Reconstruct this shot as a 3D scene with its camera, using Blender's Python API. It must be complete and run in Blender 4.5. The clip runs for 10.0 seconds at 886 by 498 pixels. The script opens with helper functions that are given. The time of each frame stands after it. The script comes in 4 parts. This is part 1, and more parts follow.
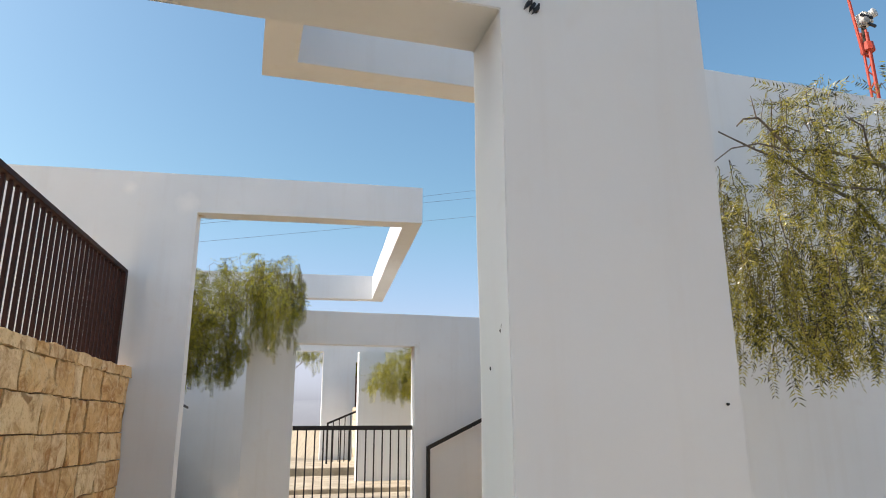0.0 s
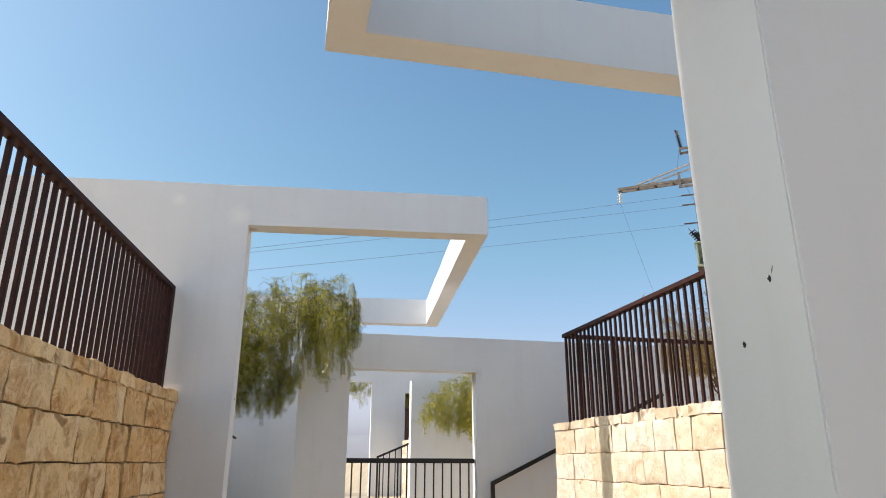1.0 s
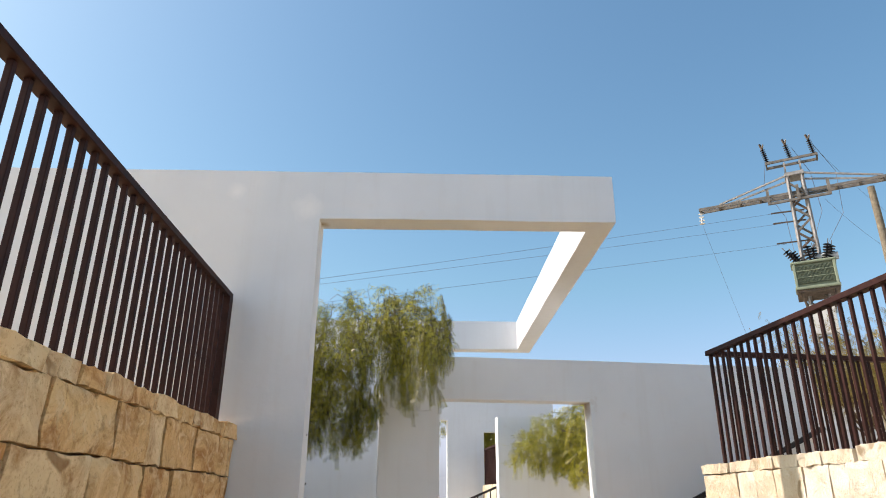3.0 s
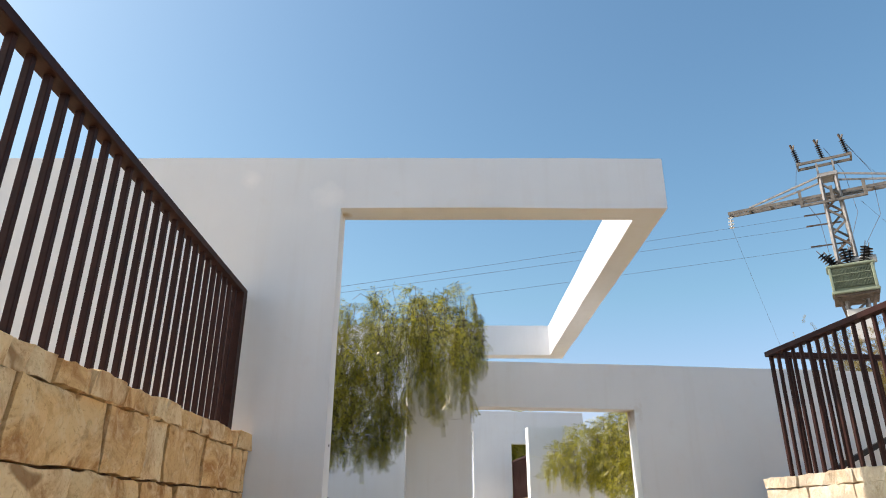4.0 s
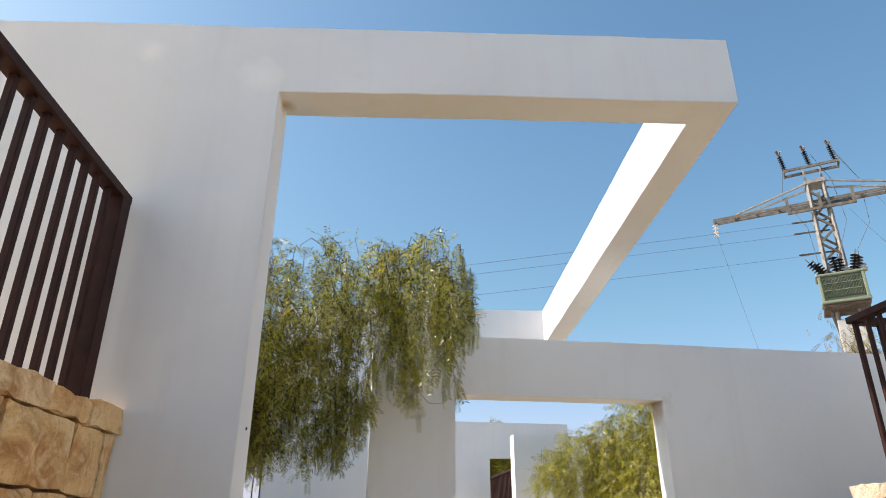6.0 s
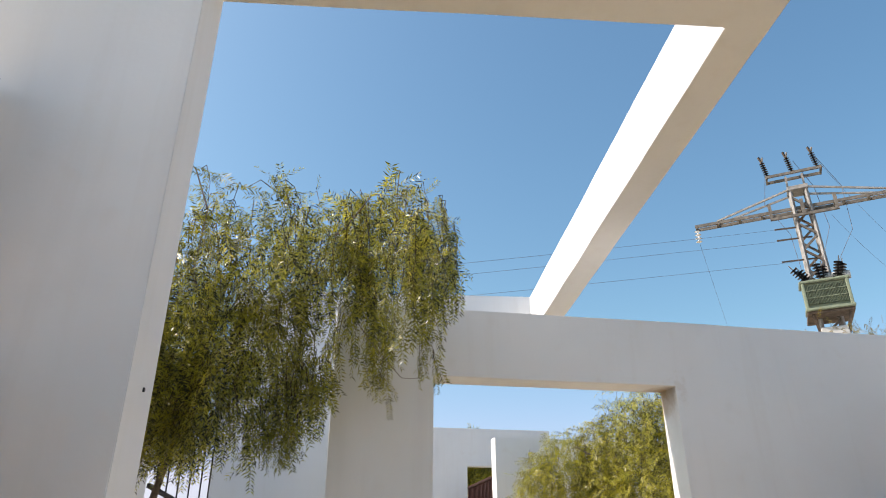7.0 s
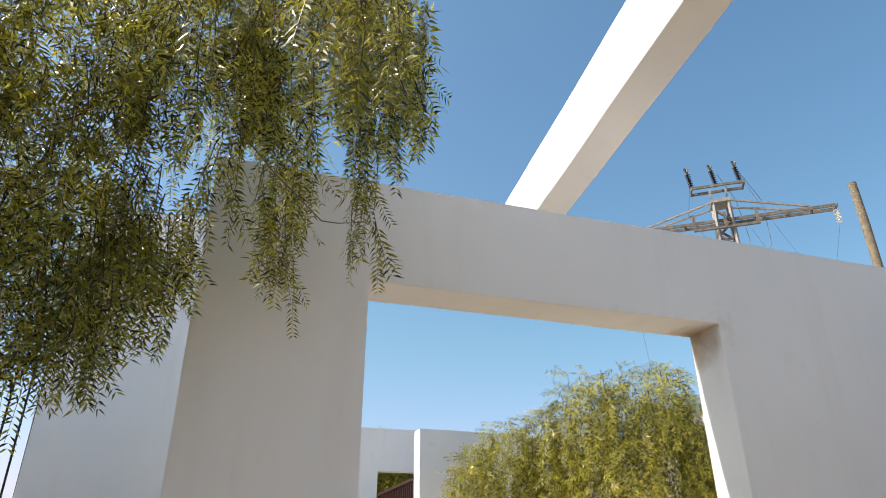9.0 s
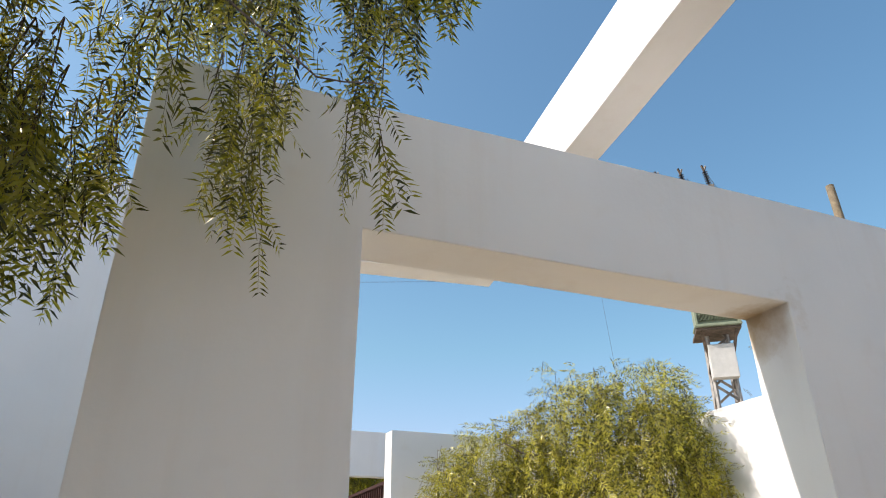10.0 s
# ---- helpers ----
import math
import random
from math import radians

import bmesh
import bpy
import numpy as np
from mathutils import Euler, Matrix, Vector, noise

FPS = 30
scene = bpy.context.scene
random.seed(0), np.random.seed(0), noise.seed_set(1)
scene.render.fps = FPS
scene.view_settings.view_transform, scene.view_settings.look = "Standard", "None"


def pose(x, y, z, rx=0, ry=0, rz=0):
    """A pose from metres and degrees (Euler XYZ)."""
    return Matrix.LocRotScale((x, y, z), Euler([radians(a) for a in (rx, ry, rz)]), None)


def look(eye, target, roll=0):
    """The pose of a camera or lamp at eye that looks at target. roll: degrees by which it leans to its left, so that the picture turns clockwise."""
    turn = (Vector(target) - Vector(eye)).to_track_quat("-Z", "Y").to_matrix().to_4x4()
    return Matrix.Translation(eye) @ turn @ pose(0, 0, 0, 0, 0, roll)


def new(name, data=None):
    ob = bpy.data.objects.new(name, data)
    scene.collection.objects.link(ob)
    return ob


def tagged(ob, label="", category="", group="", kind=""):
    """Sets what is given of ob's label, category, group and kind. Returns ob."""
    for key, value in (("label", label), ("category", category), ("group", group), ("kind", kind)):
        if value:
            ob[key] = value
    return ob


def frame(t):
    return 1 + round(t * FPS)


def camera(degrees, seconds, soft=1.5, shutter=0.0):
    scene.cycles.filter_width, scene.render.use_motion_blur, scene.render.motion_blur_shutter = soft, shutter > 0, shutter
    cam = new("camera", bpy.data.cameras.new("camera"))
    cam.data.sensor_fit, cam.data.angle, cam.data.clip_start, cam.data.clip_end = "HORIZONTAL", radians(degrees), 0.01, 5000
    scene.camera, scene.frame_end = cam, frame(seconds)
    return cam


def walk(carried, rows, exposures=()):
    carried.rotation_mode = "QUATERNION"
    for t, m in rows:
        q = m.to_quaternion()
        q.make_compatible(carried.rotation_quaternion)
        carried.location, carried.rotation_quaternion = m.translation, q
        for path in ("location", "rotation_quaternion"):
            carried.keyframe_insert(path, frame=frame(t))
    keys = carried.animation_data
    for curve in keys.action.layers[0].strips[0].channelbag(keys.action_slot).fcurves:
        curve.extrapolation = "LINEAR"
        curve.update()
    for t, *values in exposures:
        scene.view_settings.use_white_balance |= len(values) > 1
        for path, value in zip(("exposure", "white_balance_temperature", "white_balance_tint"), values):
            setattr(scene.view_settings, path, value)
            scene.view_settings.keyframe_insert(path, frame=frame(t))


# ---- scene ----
cam = camera(67.02, 10.0, soft=1.0)
ROWS = [
    (0.0, 0.400, 0.000, 1.500, -16.43, 14.89, 0.25),
    (0.5, 0.334, 0.356, 1.506, -13.62, 16.38, -0.26),
    (1.0, 0.319, 0.704, 1.467, -12.85, 17.73, -0.19),
    (1.3, 0.290, 0.914, 1.453, -11.78, 18.35, -0.21),
    (1.5, 0.250, 1.075, 1.447, -10.94, 18.64, -0.33),
    (1.7, 0.197, 1.238, 1.453, -10.35, 18.87, -0.45),
    (2.0, 0.164, 1.480, 1.482, -9.86, 19.43, -0.44),
    (2.5, 0.184, 1.908, 1.516, -8.96, 20.32, -0.28),
    (3.8, 0.106, 2.617, 1.570, -5.88, 21.95, -0.31),
    (4.0, 0.124, 2.748, 1.575, -5.80, 22.07, -0.28),
    (4.5, 0.203, 3.147, 1.572, -6.18, 22.65, -0.17),
    (5.0, 0.187, 3.552, 1.561, -6.41, 23.21, -0.24),
    (5.5, 0.199, 3.952, 1.565, -7.06, 23.54, -0.22),
    (5.7, 0.214, 4.122, 1.570, -7.69, 23.55, -0.19),
    (6.8, 0.366, 5.092, 1.581, -9.57, 24.77, -0.01),
    (7.0, 0.380, 5.266, 1.554, -10.33, 24.87, 0.03),
    (7.5, 0.451, 5.739, 1.558, -11.01, 25.02, 0.02),
    (8.0, 0.487, 6.214, 1.557, -11.53, 25.22, 0.07),
    (8.5, 0.499, 6.608, 1.556, -15.04, 25.61, 0.11),
    (9.0, 0.587, 7.051, 1.565, -18.41, 26.10, 0.22),
    (9.5, 0.669, 7.479, 1.610, -20.72, 26.46, 0.39),
    (10.0, 0.646, 7.755, 1.687, -21.87, 26.33, 0.42),
]
walk(cam, [(t, pose(x, y, z, 90 + pitch, roll, yaw)) for t, x, y, z, yaw, pitch, roll in ROWS],
     exposures=((0.0, 0.71, 6700, 19), (1.0, 0.64, 6700, 19), (1.7, 0.71, 6700, 19), (3.0, 0.73, 6700, 19), (10.0, 0.77, 6700, 19)))

# ---- world, sun, exposure ----
SUN_EL, SUN_AZ = radians(44.0), radians(5.6)      # from the left, a little ahead of the walk
TO_SUN = Vector((-math.cos(SUN_AZ) * math.cos(SUN_EL), math.sin(SUN_AZ) * math.cos(SUN_EL), math.sin(SUN_EL)))
world = bpy.data.worlds.new("world")
scene.world = world
world.use_nodes = True
wn = world.node_tree
sky = wn.nodes.new("ShaderNodeTexSky")
sky.sky_type = "NISHITA"
sky.sun_disc = False
sky.sun_elevation = SUN_EL
sky.sun_rotation = radians(270.0) + SUN_AZ
sky.altitude, sky.air_density, sky.dust_density, sky.ozone_density = 790.0, 1.29, 4.5, 1.68
wn.nodes["Background"].inputs["Strength"].default_value = 0.15
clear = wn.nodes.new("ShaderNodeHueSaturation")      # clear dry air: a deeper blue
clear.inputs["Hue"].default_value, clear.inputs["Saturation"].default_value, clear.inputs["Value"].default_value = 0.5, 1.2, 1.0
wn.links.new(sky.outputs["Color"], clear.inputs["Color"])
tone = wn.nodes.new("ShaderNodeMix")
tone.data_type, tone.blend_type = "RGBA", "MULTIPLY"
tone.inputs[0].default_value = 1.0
height = wn.nodes.new("ShaderNodeSeparateXYZ")       # height sets a tint: horizon haze is painted into the sky colour
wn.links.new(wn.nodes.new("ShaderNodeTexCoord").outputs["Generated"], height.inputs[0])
horizon_tint = wn.nodes.new("ShaderNodeValToRGB")
horizon_tint.color_ramp.elements[0].position, horizon_tint.color_ramp.elements[0].color = 0.03, (0.73, 0.84, 1.32, 1.0)
horizon_tint.color_ramp.elements[1].position, horizon_tint.color_ramp.elements[1].color = 0.30, (0.78, 0.905, 0.785, 1.0)
horizon_tint.color_ramp.elements.new(0.10).color = (0.89, 0.80, 0.91, 1.0)
wn.links.new(height.outputs["Z"], horizon_tint.inputs[0])
wn.links.new(horizon_tint.outputs[0], tone.inputs[7])
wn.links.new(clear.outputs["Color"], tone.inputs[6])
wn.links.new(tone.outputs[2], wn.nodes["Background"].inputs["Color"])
sun_data = bpy.data.lights.new("sun", "SUN")
sun_data.energy, sun_data.angle, sun_data.color = 3.8, radians(0.53), (1.0, 0.93, 0.83)
sun = new("sun", sun_data)
sun.matrix_world = look(TO_SUN * 60, (0, 0, 0))


# ---- materials ----
def material(name, rough=0.8, metal=0.0, spec=0.3):
    m = bpy.data.materials.new(name)
    m.use_nodes = True
    b = m.node_tree.nodes["Principled BSDF"]
    b.inputs["Roughness"].default_value, b.inputs["Metallic"].default_value = rough, metal
    b.inputs["Specular IOR Level"].default_value = spec
    return m, m.node_tree, b


def node(nt, kind, **values):
    n = nt.nodes.new(kind)
    for key, value in values.items():
        if isinstance(key, str) and key in n.inputs:
            n.inputs[key].default_value = value
    return n


def coords(nt, scale=(1, 1, 1)):
    c = nt.nodes.new("ShaderNodeNewGeometry")
    mp = nt.nodes.new("ShaderNodeMapping")
    mp.inputs["Scale"].default_value = scale
    nt.links.new(c.outputs["Position"], mp.inputs["Vector"])
    return mp.outputs["Vector"]


def noise_tex(nt, vec, scale, detail=4.0, rough=0.55, distortion=0.0):
    n = node(nt, "ShaderNodeTexNoise", Scale=scale, Detail=detail, Roughness=rough, Distortion=distortion)
    nt.links.new(vec, n.inputs["Vector"])
    return n.outputs["Fac"]


def ramp(nt, fac, stops):
    r = nt.nodes.new("ShaderNodeValToRGB")
    e = r.color_ramp.elements
    while len(e) < len(stops):
        e.new(0.5)
    for k, (p, c) in zip(e, stops):
        k.position, k.color = p, (*c, 1.0)
    nt.links.new(fac, r.inputs["Fac"])
    return r.outputs["Color"]


def mix(nt, fac, a, b, mode="MIX"):
    m = nt.nodes.new("ShaderNodeMix")
    m.data_type, m.blend_type = "RGBA", mode
    for value, slot in ((fac, 0), (a, 6), (b, 7)):
        if isinstance(value, (int, float)):
            m.inputs[slot].default_value = value
        elif isinstance(value, tuple):
            m.inputs[slot].default_value = (*value, 1.0)
        else:
            nt.links.new(value, m.inputs[slot])
    return m.outputs[2]


def bump(nt, b, height, strength, distance):
    n = node(nt, "ShaderNodeBump", Strength=strength, Distance=distance)
    nt.links.new(height, n.inputs["Height"])
    nt.links.new(n.outputs["Normal"], b.inputs["Normal"])
    return n


def plaster():
    m, nt, b = material("white_plaster", 0.9, spec=0.15)
    v = coords(nt)
    big = noise_tex(nt, v, 0.9, 3, 0.6)
    fine = noise_tex(nt, v, 60, 5, 0.65)
    runs = noise_tex(nt, coords(nt, (5.0, 5.0, 0.35)), 1.6, 4, 0.6)
    c = ramp(nt, big, [(0.3, (0.690, 0.698, 0.708)), (0.7, (0.752, 0.760, 0.770))])
    c = mix(nt, ramp(nt, runs, [(0.52, (0, 0, 0)), (0.75, (0.3, 0.3, 0.3))]), c, (0.64, 0.62, 0.60))
    spots = noise_tex(nt, v, 7.0, 2, 0.4)
    c = mix(nt, ramp(nt, spots, [(0.66, (0, 0, 0)), (0.8, (0.35, 0.35, 0.35))]), c, (0.68, 0.66, 0.64))
    for spot, size, colour in (((2.79, 9.66, 2.62), 0.17, (0.36, 0.24, 0.10)), ((-0.17, 7.5, 3.77), 0.06, (0.42, 0.31, 0.17)), ((-0.30, 7.38, 3.86), 0.12, (0.835, 0.82, 0.81)),
                               ((-0.9, 7.45, 4.0), 0.08, (0.82, 0.805, 0.795))):
        far = nt.nodes.new("ShaderNodeVectorMath")
        far.operation = "DISTANCE"
        nt.links.new(v, far.inputs[0])
        far.inputs[1].default_value = spot
        edge = nt.nodes.new("ShaderNodeMath")
        edge.operation = "MULTIPLY_ADD"
        nt.links.new(noise_tex(nt, v, 9.0, 5, 0.65), edge.inputs[0])
        edge.inputs[1].default_value = size * 1.3
        nt.links.new(far.outputs["Value"], edge.inputs[2])
        c = mix(nt, ramp(nt, edge.outputs[0], [(size * 0.9, (0.8, 0.8, 0.8)), (size * 1.8, (0, 0, 0))]), c, colour)
    nt.links.new(c, b.inputs["Base Color"])
    add = nt.nodes.new("ShaderNodeMath")
    add.operation = "MULTIPLY_ADD"
    add.inputs[1].default_value = 0.12
    mid = noise_tex(nt, v, 5.0, 3, 0.5)
    nt.links.new(fine, add.inputs[0])
    nt.links.new(mid, add.inputs[2])
    bump(nt, b, add.outputs[0], 0.35, 0.012)
    return m


def limestone(name, light, warm, brown, rust=0.7):
    m, nt, b = material(name, 0.92, spec=0.15)
    info = nt.nodes.new("ShaderNodeObjectInfo")
    off = nt.nodes.new("ShaderNodeVectorMath")
    off.operation = "MULTIPLY_ADD"
    nt.links.new(info.outputs["Random"], off.inputs[0])
    off.inputs[1].default_value = (31.0, 17.0, 23.0)
    nt.links.new(coords(nt), off.inputs[2])
    v = off.outputs[0]
    per = ramp(nt, info.outputs["Random"], [(0.0, light), (0.35, warm), (0.7, tuple((2 * p + q) / 3 for p, q in zip(warm, brown))), (1.0, light)])
    stain = noise_tex(nt, v, 3.6, 6, 0.68, 1.2)
    c = mix(nt, ramp(nt, stain, [(0.46, (0, 0, 0)), (0.66, (rust, rust, rust))]), per, brown)
    pale = noise_tex(nt, v, 7.0, 6, 0.65, 1.5)
    c = mix(nt, ramp(nt, pale, [(0.50, (0, 0, 0)), (0.68, (0.7, 0.7, 0.7))]), c, light)
    tall = nt.nodes.new("ShaderNodeMapping")
    tall.inputs["Scale"].default_value = (1.0, 1.0, 0.6)
    tall.inputs["Rotation"].default_value = (0.5, 0.5, 0.0)
    nt.links.new(v, tall.inputs["Vector"])
    vein = noise_tex(nt, tall.outputs["Vector"], 11.0, 6, 0.7, 0.35)
    c = mix(nt, ramp(nt, vein, [(0.32, (0.75 * rust ** 2,) * 3), (0.44, (0, 0, 0))]), c, tuple(0.8 * k for k in brown))
    pit = noise_tex(nt, v, 5.5, 2, 0.5, 0.6)
    c = mix(nt, ramp(nt, pit, [(0.27, (0.75, 0.75, 0.75)), (0.32, (0, 0, 0))]), c, tuple(0.6 * k for k in brown))
    speck = noise_tex(nt, v, 60.0, 4, 0.7)
    c = mix(nt, ramp(nt, speck, [(0.32, (0.5, 0.5, 0.5)), (0.44, (0, 0, 0))]), c, brown)
    nt.links.new(c, b.inputs["Base Color"])
    chisel = noise_tex(nt, tall.outputs["Vector"], 7.0, 8, 0.62, 0.3)
    chip = nt.nodes.new("ShaderNodeTexVoronoi")
    chip.feature = "F1"
    chip.inputs["Scale"].default_value = 7.0
    nt.links.new(v, chip.inputs["Vector"])
    rough = nt.nodes.new("ShaderNodeMath")
    rough.operation = "MULTIPLY_ADD"
    rough.inputs[1].default_value = 0.3
    nt.links.new(chip.outputs["Distance"], rough.inputs[0])
    nt.links.new(chisel, rough.inputs[2])
    bump(nt, b, rough.outputs[0], 0.9, 0.06)
    return m


def plain(name, color, rough=0.7, metal=0.0, spec=0.3, scale=8.0, vary=0.25, relief=0.2, depth=0.004):
    """A colour that varies at two scales, with a fine relief."""
    m, nt, b = material(name, rough, metal, spec)
    v = coords(nt)
    dark = tuple(k * (1 - vary) for k in color)
    lite = tuple(min(1.0, k * (1 + vary)) for k in color)
    c = ramp(nt, noise_tex(nt, v, scale, 5, 0.6), [(0.3, dark), (0.7, lite)])
    c = mix(nt, ramp(nt, noise_tex(nt, v, scale * 9, 3, 0.6), [(0.35, (0.4, 0.4, 0.4)), (0.55, (0, 0, 0))]), c, dark)
    nt.links.new(c, b.inputs["Base Color"])
    bump(nt, b, noise_tex(nt, v, scale * 6, 4, 0.6), relief, depth)
    return m


def leaf_material(name, dark, light, dry, green_share=0.5):
    m, nt, b = material(name, 0.32, spec=0.56)
    g = nt.nodes.new("ShaderNodeNewGeometry")
    green = tuple(k * q for k, q in zip(light, (0.60, 0.58, 0.45)))
    c = ramp(nt, g.outputs["Random Per Island"], [(0.0, dark), (0.24, dark), (0.7, light), (0.94, light), (1.0, dry)])
    young = ramp(nt, g.outputs["Random Per Island"], [(0.0, dark), (0.7, green), (0.97, green), (1.0, light)])
    c = mix(nt, ramp(nt, noise_tex(nt, coords(nt), 1.9, 3, 0.6), [(green_share - 0.08, (0, 0, 0)), (green_share + 0.08, (1, 1, 1))]), young, c)
    nt.links.new(c, b.inputs["Base Color"])
    tr = nt.nodes.new("ShaderNodeBsdfTranslucent")
    nt.links.new(mix(nt, 1.0, c, (1.45, 1.35, 0.55), "MULTIPLY"), tr.inputs["Color"])
    ms = nt.nodes.new("ShaderNodeMixShader")
    ms.inputs[0].default_value = 0.4
    nt.links.new(b.outputs[0], ms.inputs[1])
    nt.links.new(tr.outputs[0], ms.inputs[2])
    nt.links.new(ms.outputs[0], nt.nodes["Material Output"].inputs["Surface"])
    return m


PLASTER = plaster()
STONE_L = limestone("limestone", (0.90, 0.70, 0.42), (0.84, 0.565, 0.27), (0.46, 0.20, 0.06), 0.9)
STONE_P = limestone("pale_limestone", (0.67, 0.625, 0.54), (0.65, 0.565, 0.43), (0.48, 0.34, 0.19), 0.5)
MORTAR = plain("mortar", (0.22, 0.14, 0.08), 0.95, scale=14, vary=0.4)
POINTING = plain("sandy_pointing", (0.50, 0.34, 0.18), 0.95, scale=16, vary=0.4, relief=0.5, depth=0.01)
STEEL = plain("brown_painted_steel", (0.034, 0.0118, 0.0085), 0.6, spec=0.2, scale=12, vary=0.35, relief=0.12)
BLACK = plain("black_painted_steel", (0.018, 0.016, 0.017), 0.5, spec=0.35, scale=14, vary=0.3)
SAND = plain("sandy_ground", (0.54, 0.42, 0.25), 0.95, scale=1.2, vary=0.22, relief=0.6, depth=0.03)
STEPS = plain("worn_limestone_steps", (0.42, 0.36, 0.27), 0.9, scale=2.0, vary=0.3, relief=0.5, depth=0.012)
DRY = plain("dry_hillside", (0.34, 0.29, 0.21), 0.95, scale=0.6, vary=0.3, relief=0.6, depth=0.03)
SOIL = plain("garden_soil", (0.20, 0.145, 0.09), 0.95, scale=3.0, vary=0.35, relief=0.7, depth=0.03)
PAVING = plain("limestone_paving", (0.53, 0.42, 0.27), 0.9, scale=2.5, vary=0.2, relief=0.4, depth=0.01)
GALV = plain("galvanised_steel", (0.27, 0.262, 0.25), 0.6, metal=0.25, scale=6, vary=0.3)
WORN = plain("worn_galvanised_steel", (0.15, 0.136, 0.118), 0.65, metal=0.2, scale=5, vary=0.4)
RUSTY = plain("weathered_steel", (0.13, 0.098, 0.075), 0.7, metal=0.3, scale=5, vary=0.5)
GREEN = plain("green_enamel", (0.20, 0.235, 0.165), 0.5, scale=4, vary=0.15)
# darker copy of the tank's enamel: the fins' shade is in its colour
FIN_GREEN = plain("shaded_green_enamel", (0.10, 0.125, 0.08), 0.55, scale=4, vary=0.2)
CERAMIC = plain("dark_insulator", (0.02, 0.017, 0.018), 0.3, scale=6)
GLASSY = plain("white_insulator", (0.7, 0.72, 0.72), 0.2, scale=6, vary=0.1)
TIMBER = plain("weathered_timber", (0.19, 0.158, 0.112), 0.85, scale=9, vary=0.35, relief=0.5)
CABINET = plain("white_enamel", (0.46, 0.46, 0.44), 0.5, scale=5, vary=0.08)
WIRE = plain("cable", (0.11, 0.12, 0.14), 0.6, scale=3)
RED = plain("red_paint", (0.42, 0.055, 0.03), 0.55, scale=6, vary=0.2)
BARK = plain("bark", (0.17, 0.132, 0.105), 0.9, scale=16, vary=0.45, relief=0.8, depth=0.02)
TWIG = plain("twig_bark", (0.075, 0.05, 0.03), 0.85, scale=20, vary=0.3)
LEAF = leaf_material("pepper_leaf", (0.026, 0.03, 0.009), (0.385, 0.385, 0.048), (0.54, 0.46, 0.13))
LEAF_C = leaf_material("pale_pepper_leaf", (0.068, 0.07, 0.015), (0.45, 0.435, 0.058), (0.50, 0.42, 0.13), 0.38)
LEAF_O = leaf_material("olive_pepper_leaf", (0.032, 0.032, 0.01), (0.38, 0.34, 0.055), (0.55, 0.46, 0.15), 0.42)
LEAF_D = leaf_material("dry_leaf", (0.14, 0.11, 0.03), (0.30, 0.24, 0.08), (0.36, 0.25, 0.10))


# ---- builders ----
def part(name, bm, mat, parent=None, label="", smooth=False):
    me = bpy.data.meshes.new(name)
    bm.to_mesh(me)
    bm.free()
    me.materials.append(mat)
    if smooth:
        me.polygons.foreach_set("use_smooth", [True] * len(me.polygons))
        me.set_sharp_from_angle(angle=radians(35 if smooth is True else smooth))
    ob = new(name, me)
    ob.parent = parent
    return tagged(ob, label=label)


def mesh_part(name, verts, faces, mat, parent=None, label="", smooth=False):
    me = bpy.data.meshes.new(name)
    me.from_pydata(verts, [], faces)
    me.materials.append(mat)
    if smooth:
        me.polygons.foreach_set("use_smooth", [True] * len(me.polygons))
    ob = new(name, me)
    ob.parent = parent
    return tagged(ob, label=label)


def thing(name, m, label, category, group="", kind=""):
    ob = new(name)
    ob.matrix_world = m
    return tagged(ob, label, category, group, kind)


def add_box(bm, x0, x1, y0, y1, z0, z1):
    v = [bm.verts.new((x, y, z)) for z in (z0, z1) for y in (y0, y1) for x in (x0, x1)]
    for f in ((0, 2, 3, 1), (4, 5, 7, 6), (0, 1, 5, 4), (2, 6, 7, 3), (0, 4, 6, 2), (1, 3, 7, 5)):
        bm.faces.new([v[i] for i in f])
    return bm


def soft_box(x0, x1, y0, y1, z0, z1, r=0.006, segments=1):
    bm = add_box(bmesh.new(), x0, x1, y0, y1, z0, z1)
    bmesh.ops.bevel(bm, geom=bm.edges[:], offset=r, segments=segments, affect="EDGES")
    return bm


def prism(outline, axis, lo, hi):
    """A flat outline drawn in the two other axes, drawn out along one axis."""
    bm = bmesh.new()
    at = {"y": lambda a, b, c: (a, c, b), "z": lambda a, b, c: (a, b, c), "x": lambda a, b, c: (c, a, b)}[axis]
    low = [bm.verts.new(at(a, b, lo)) for a, b in outline]
    high = [bm.verts.new(at(a, b, hi)) for a, b in outline]
    n = len(outline)
    bm.faces.new(low)
    bm.faces.new(high[::-1])
    for i in range(n):
        bm.faces.new((low[i], high[i], high[(i + 1) % n], low[(i + 1) % n]))
    bmesh.ops.recalc_face_normals(bm, faces=bm.faces[:])
    return bm


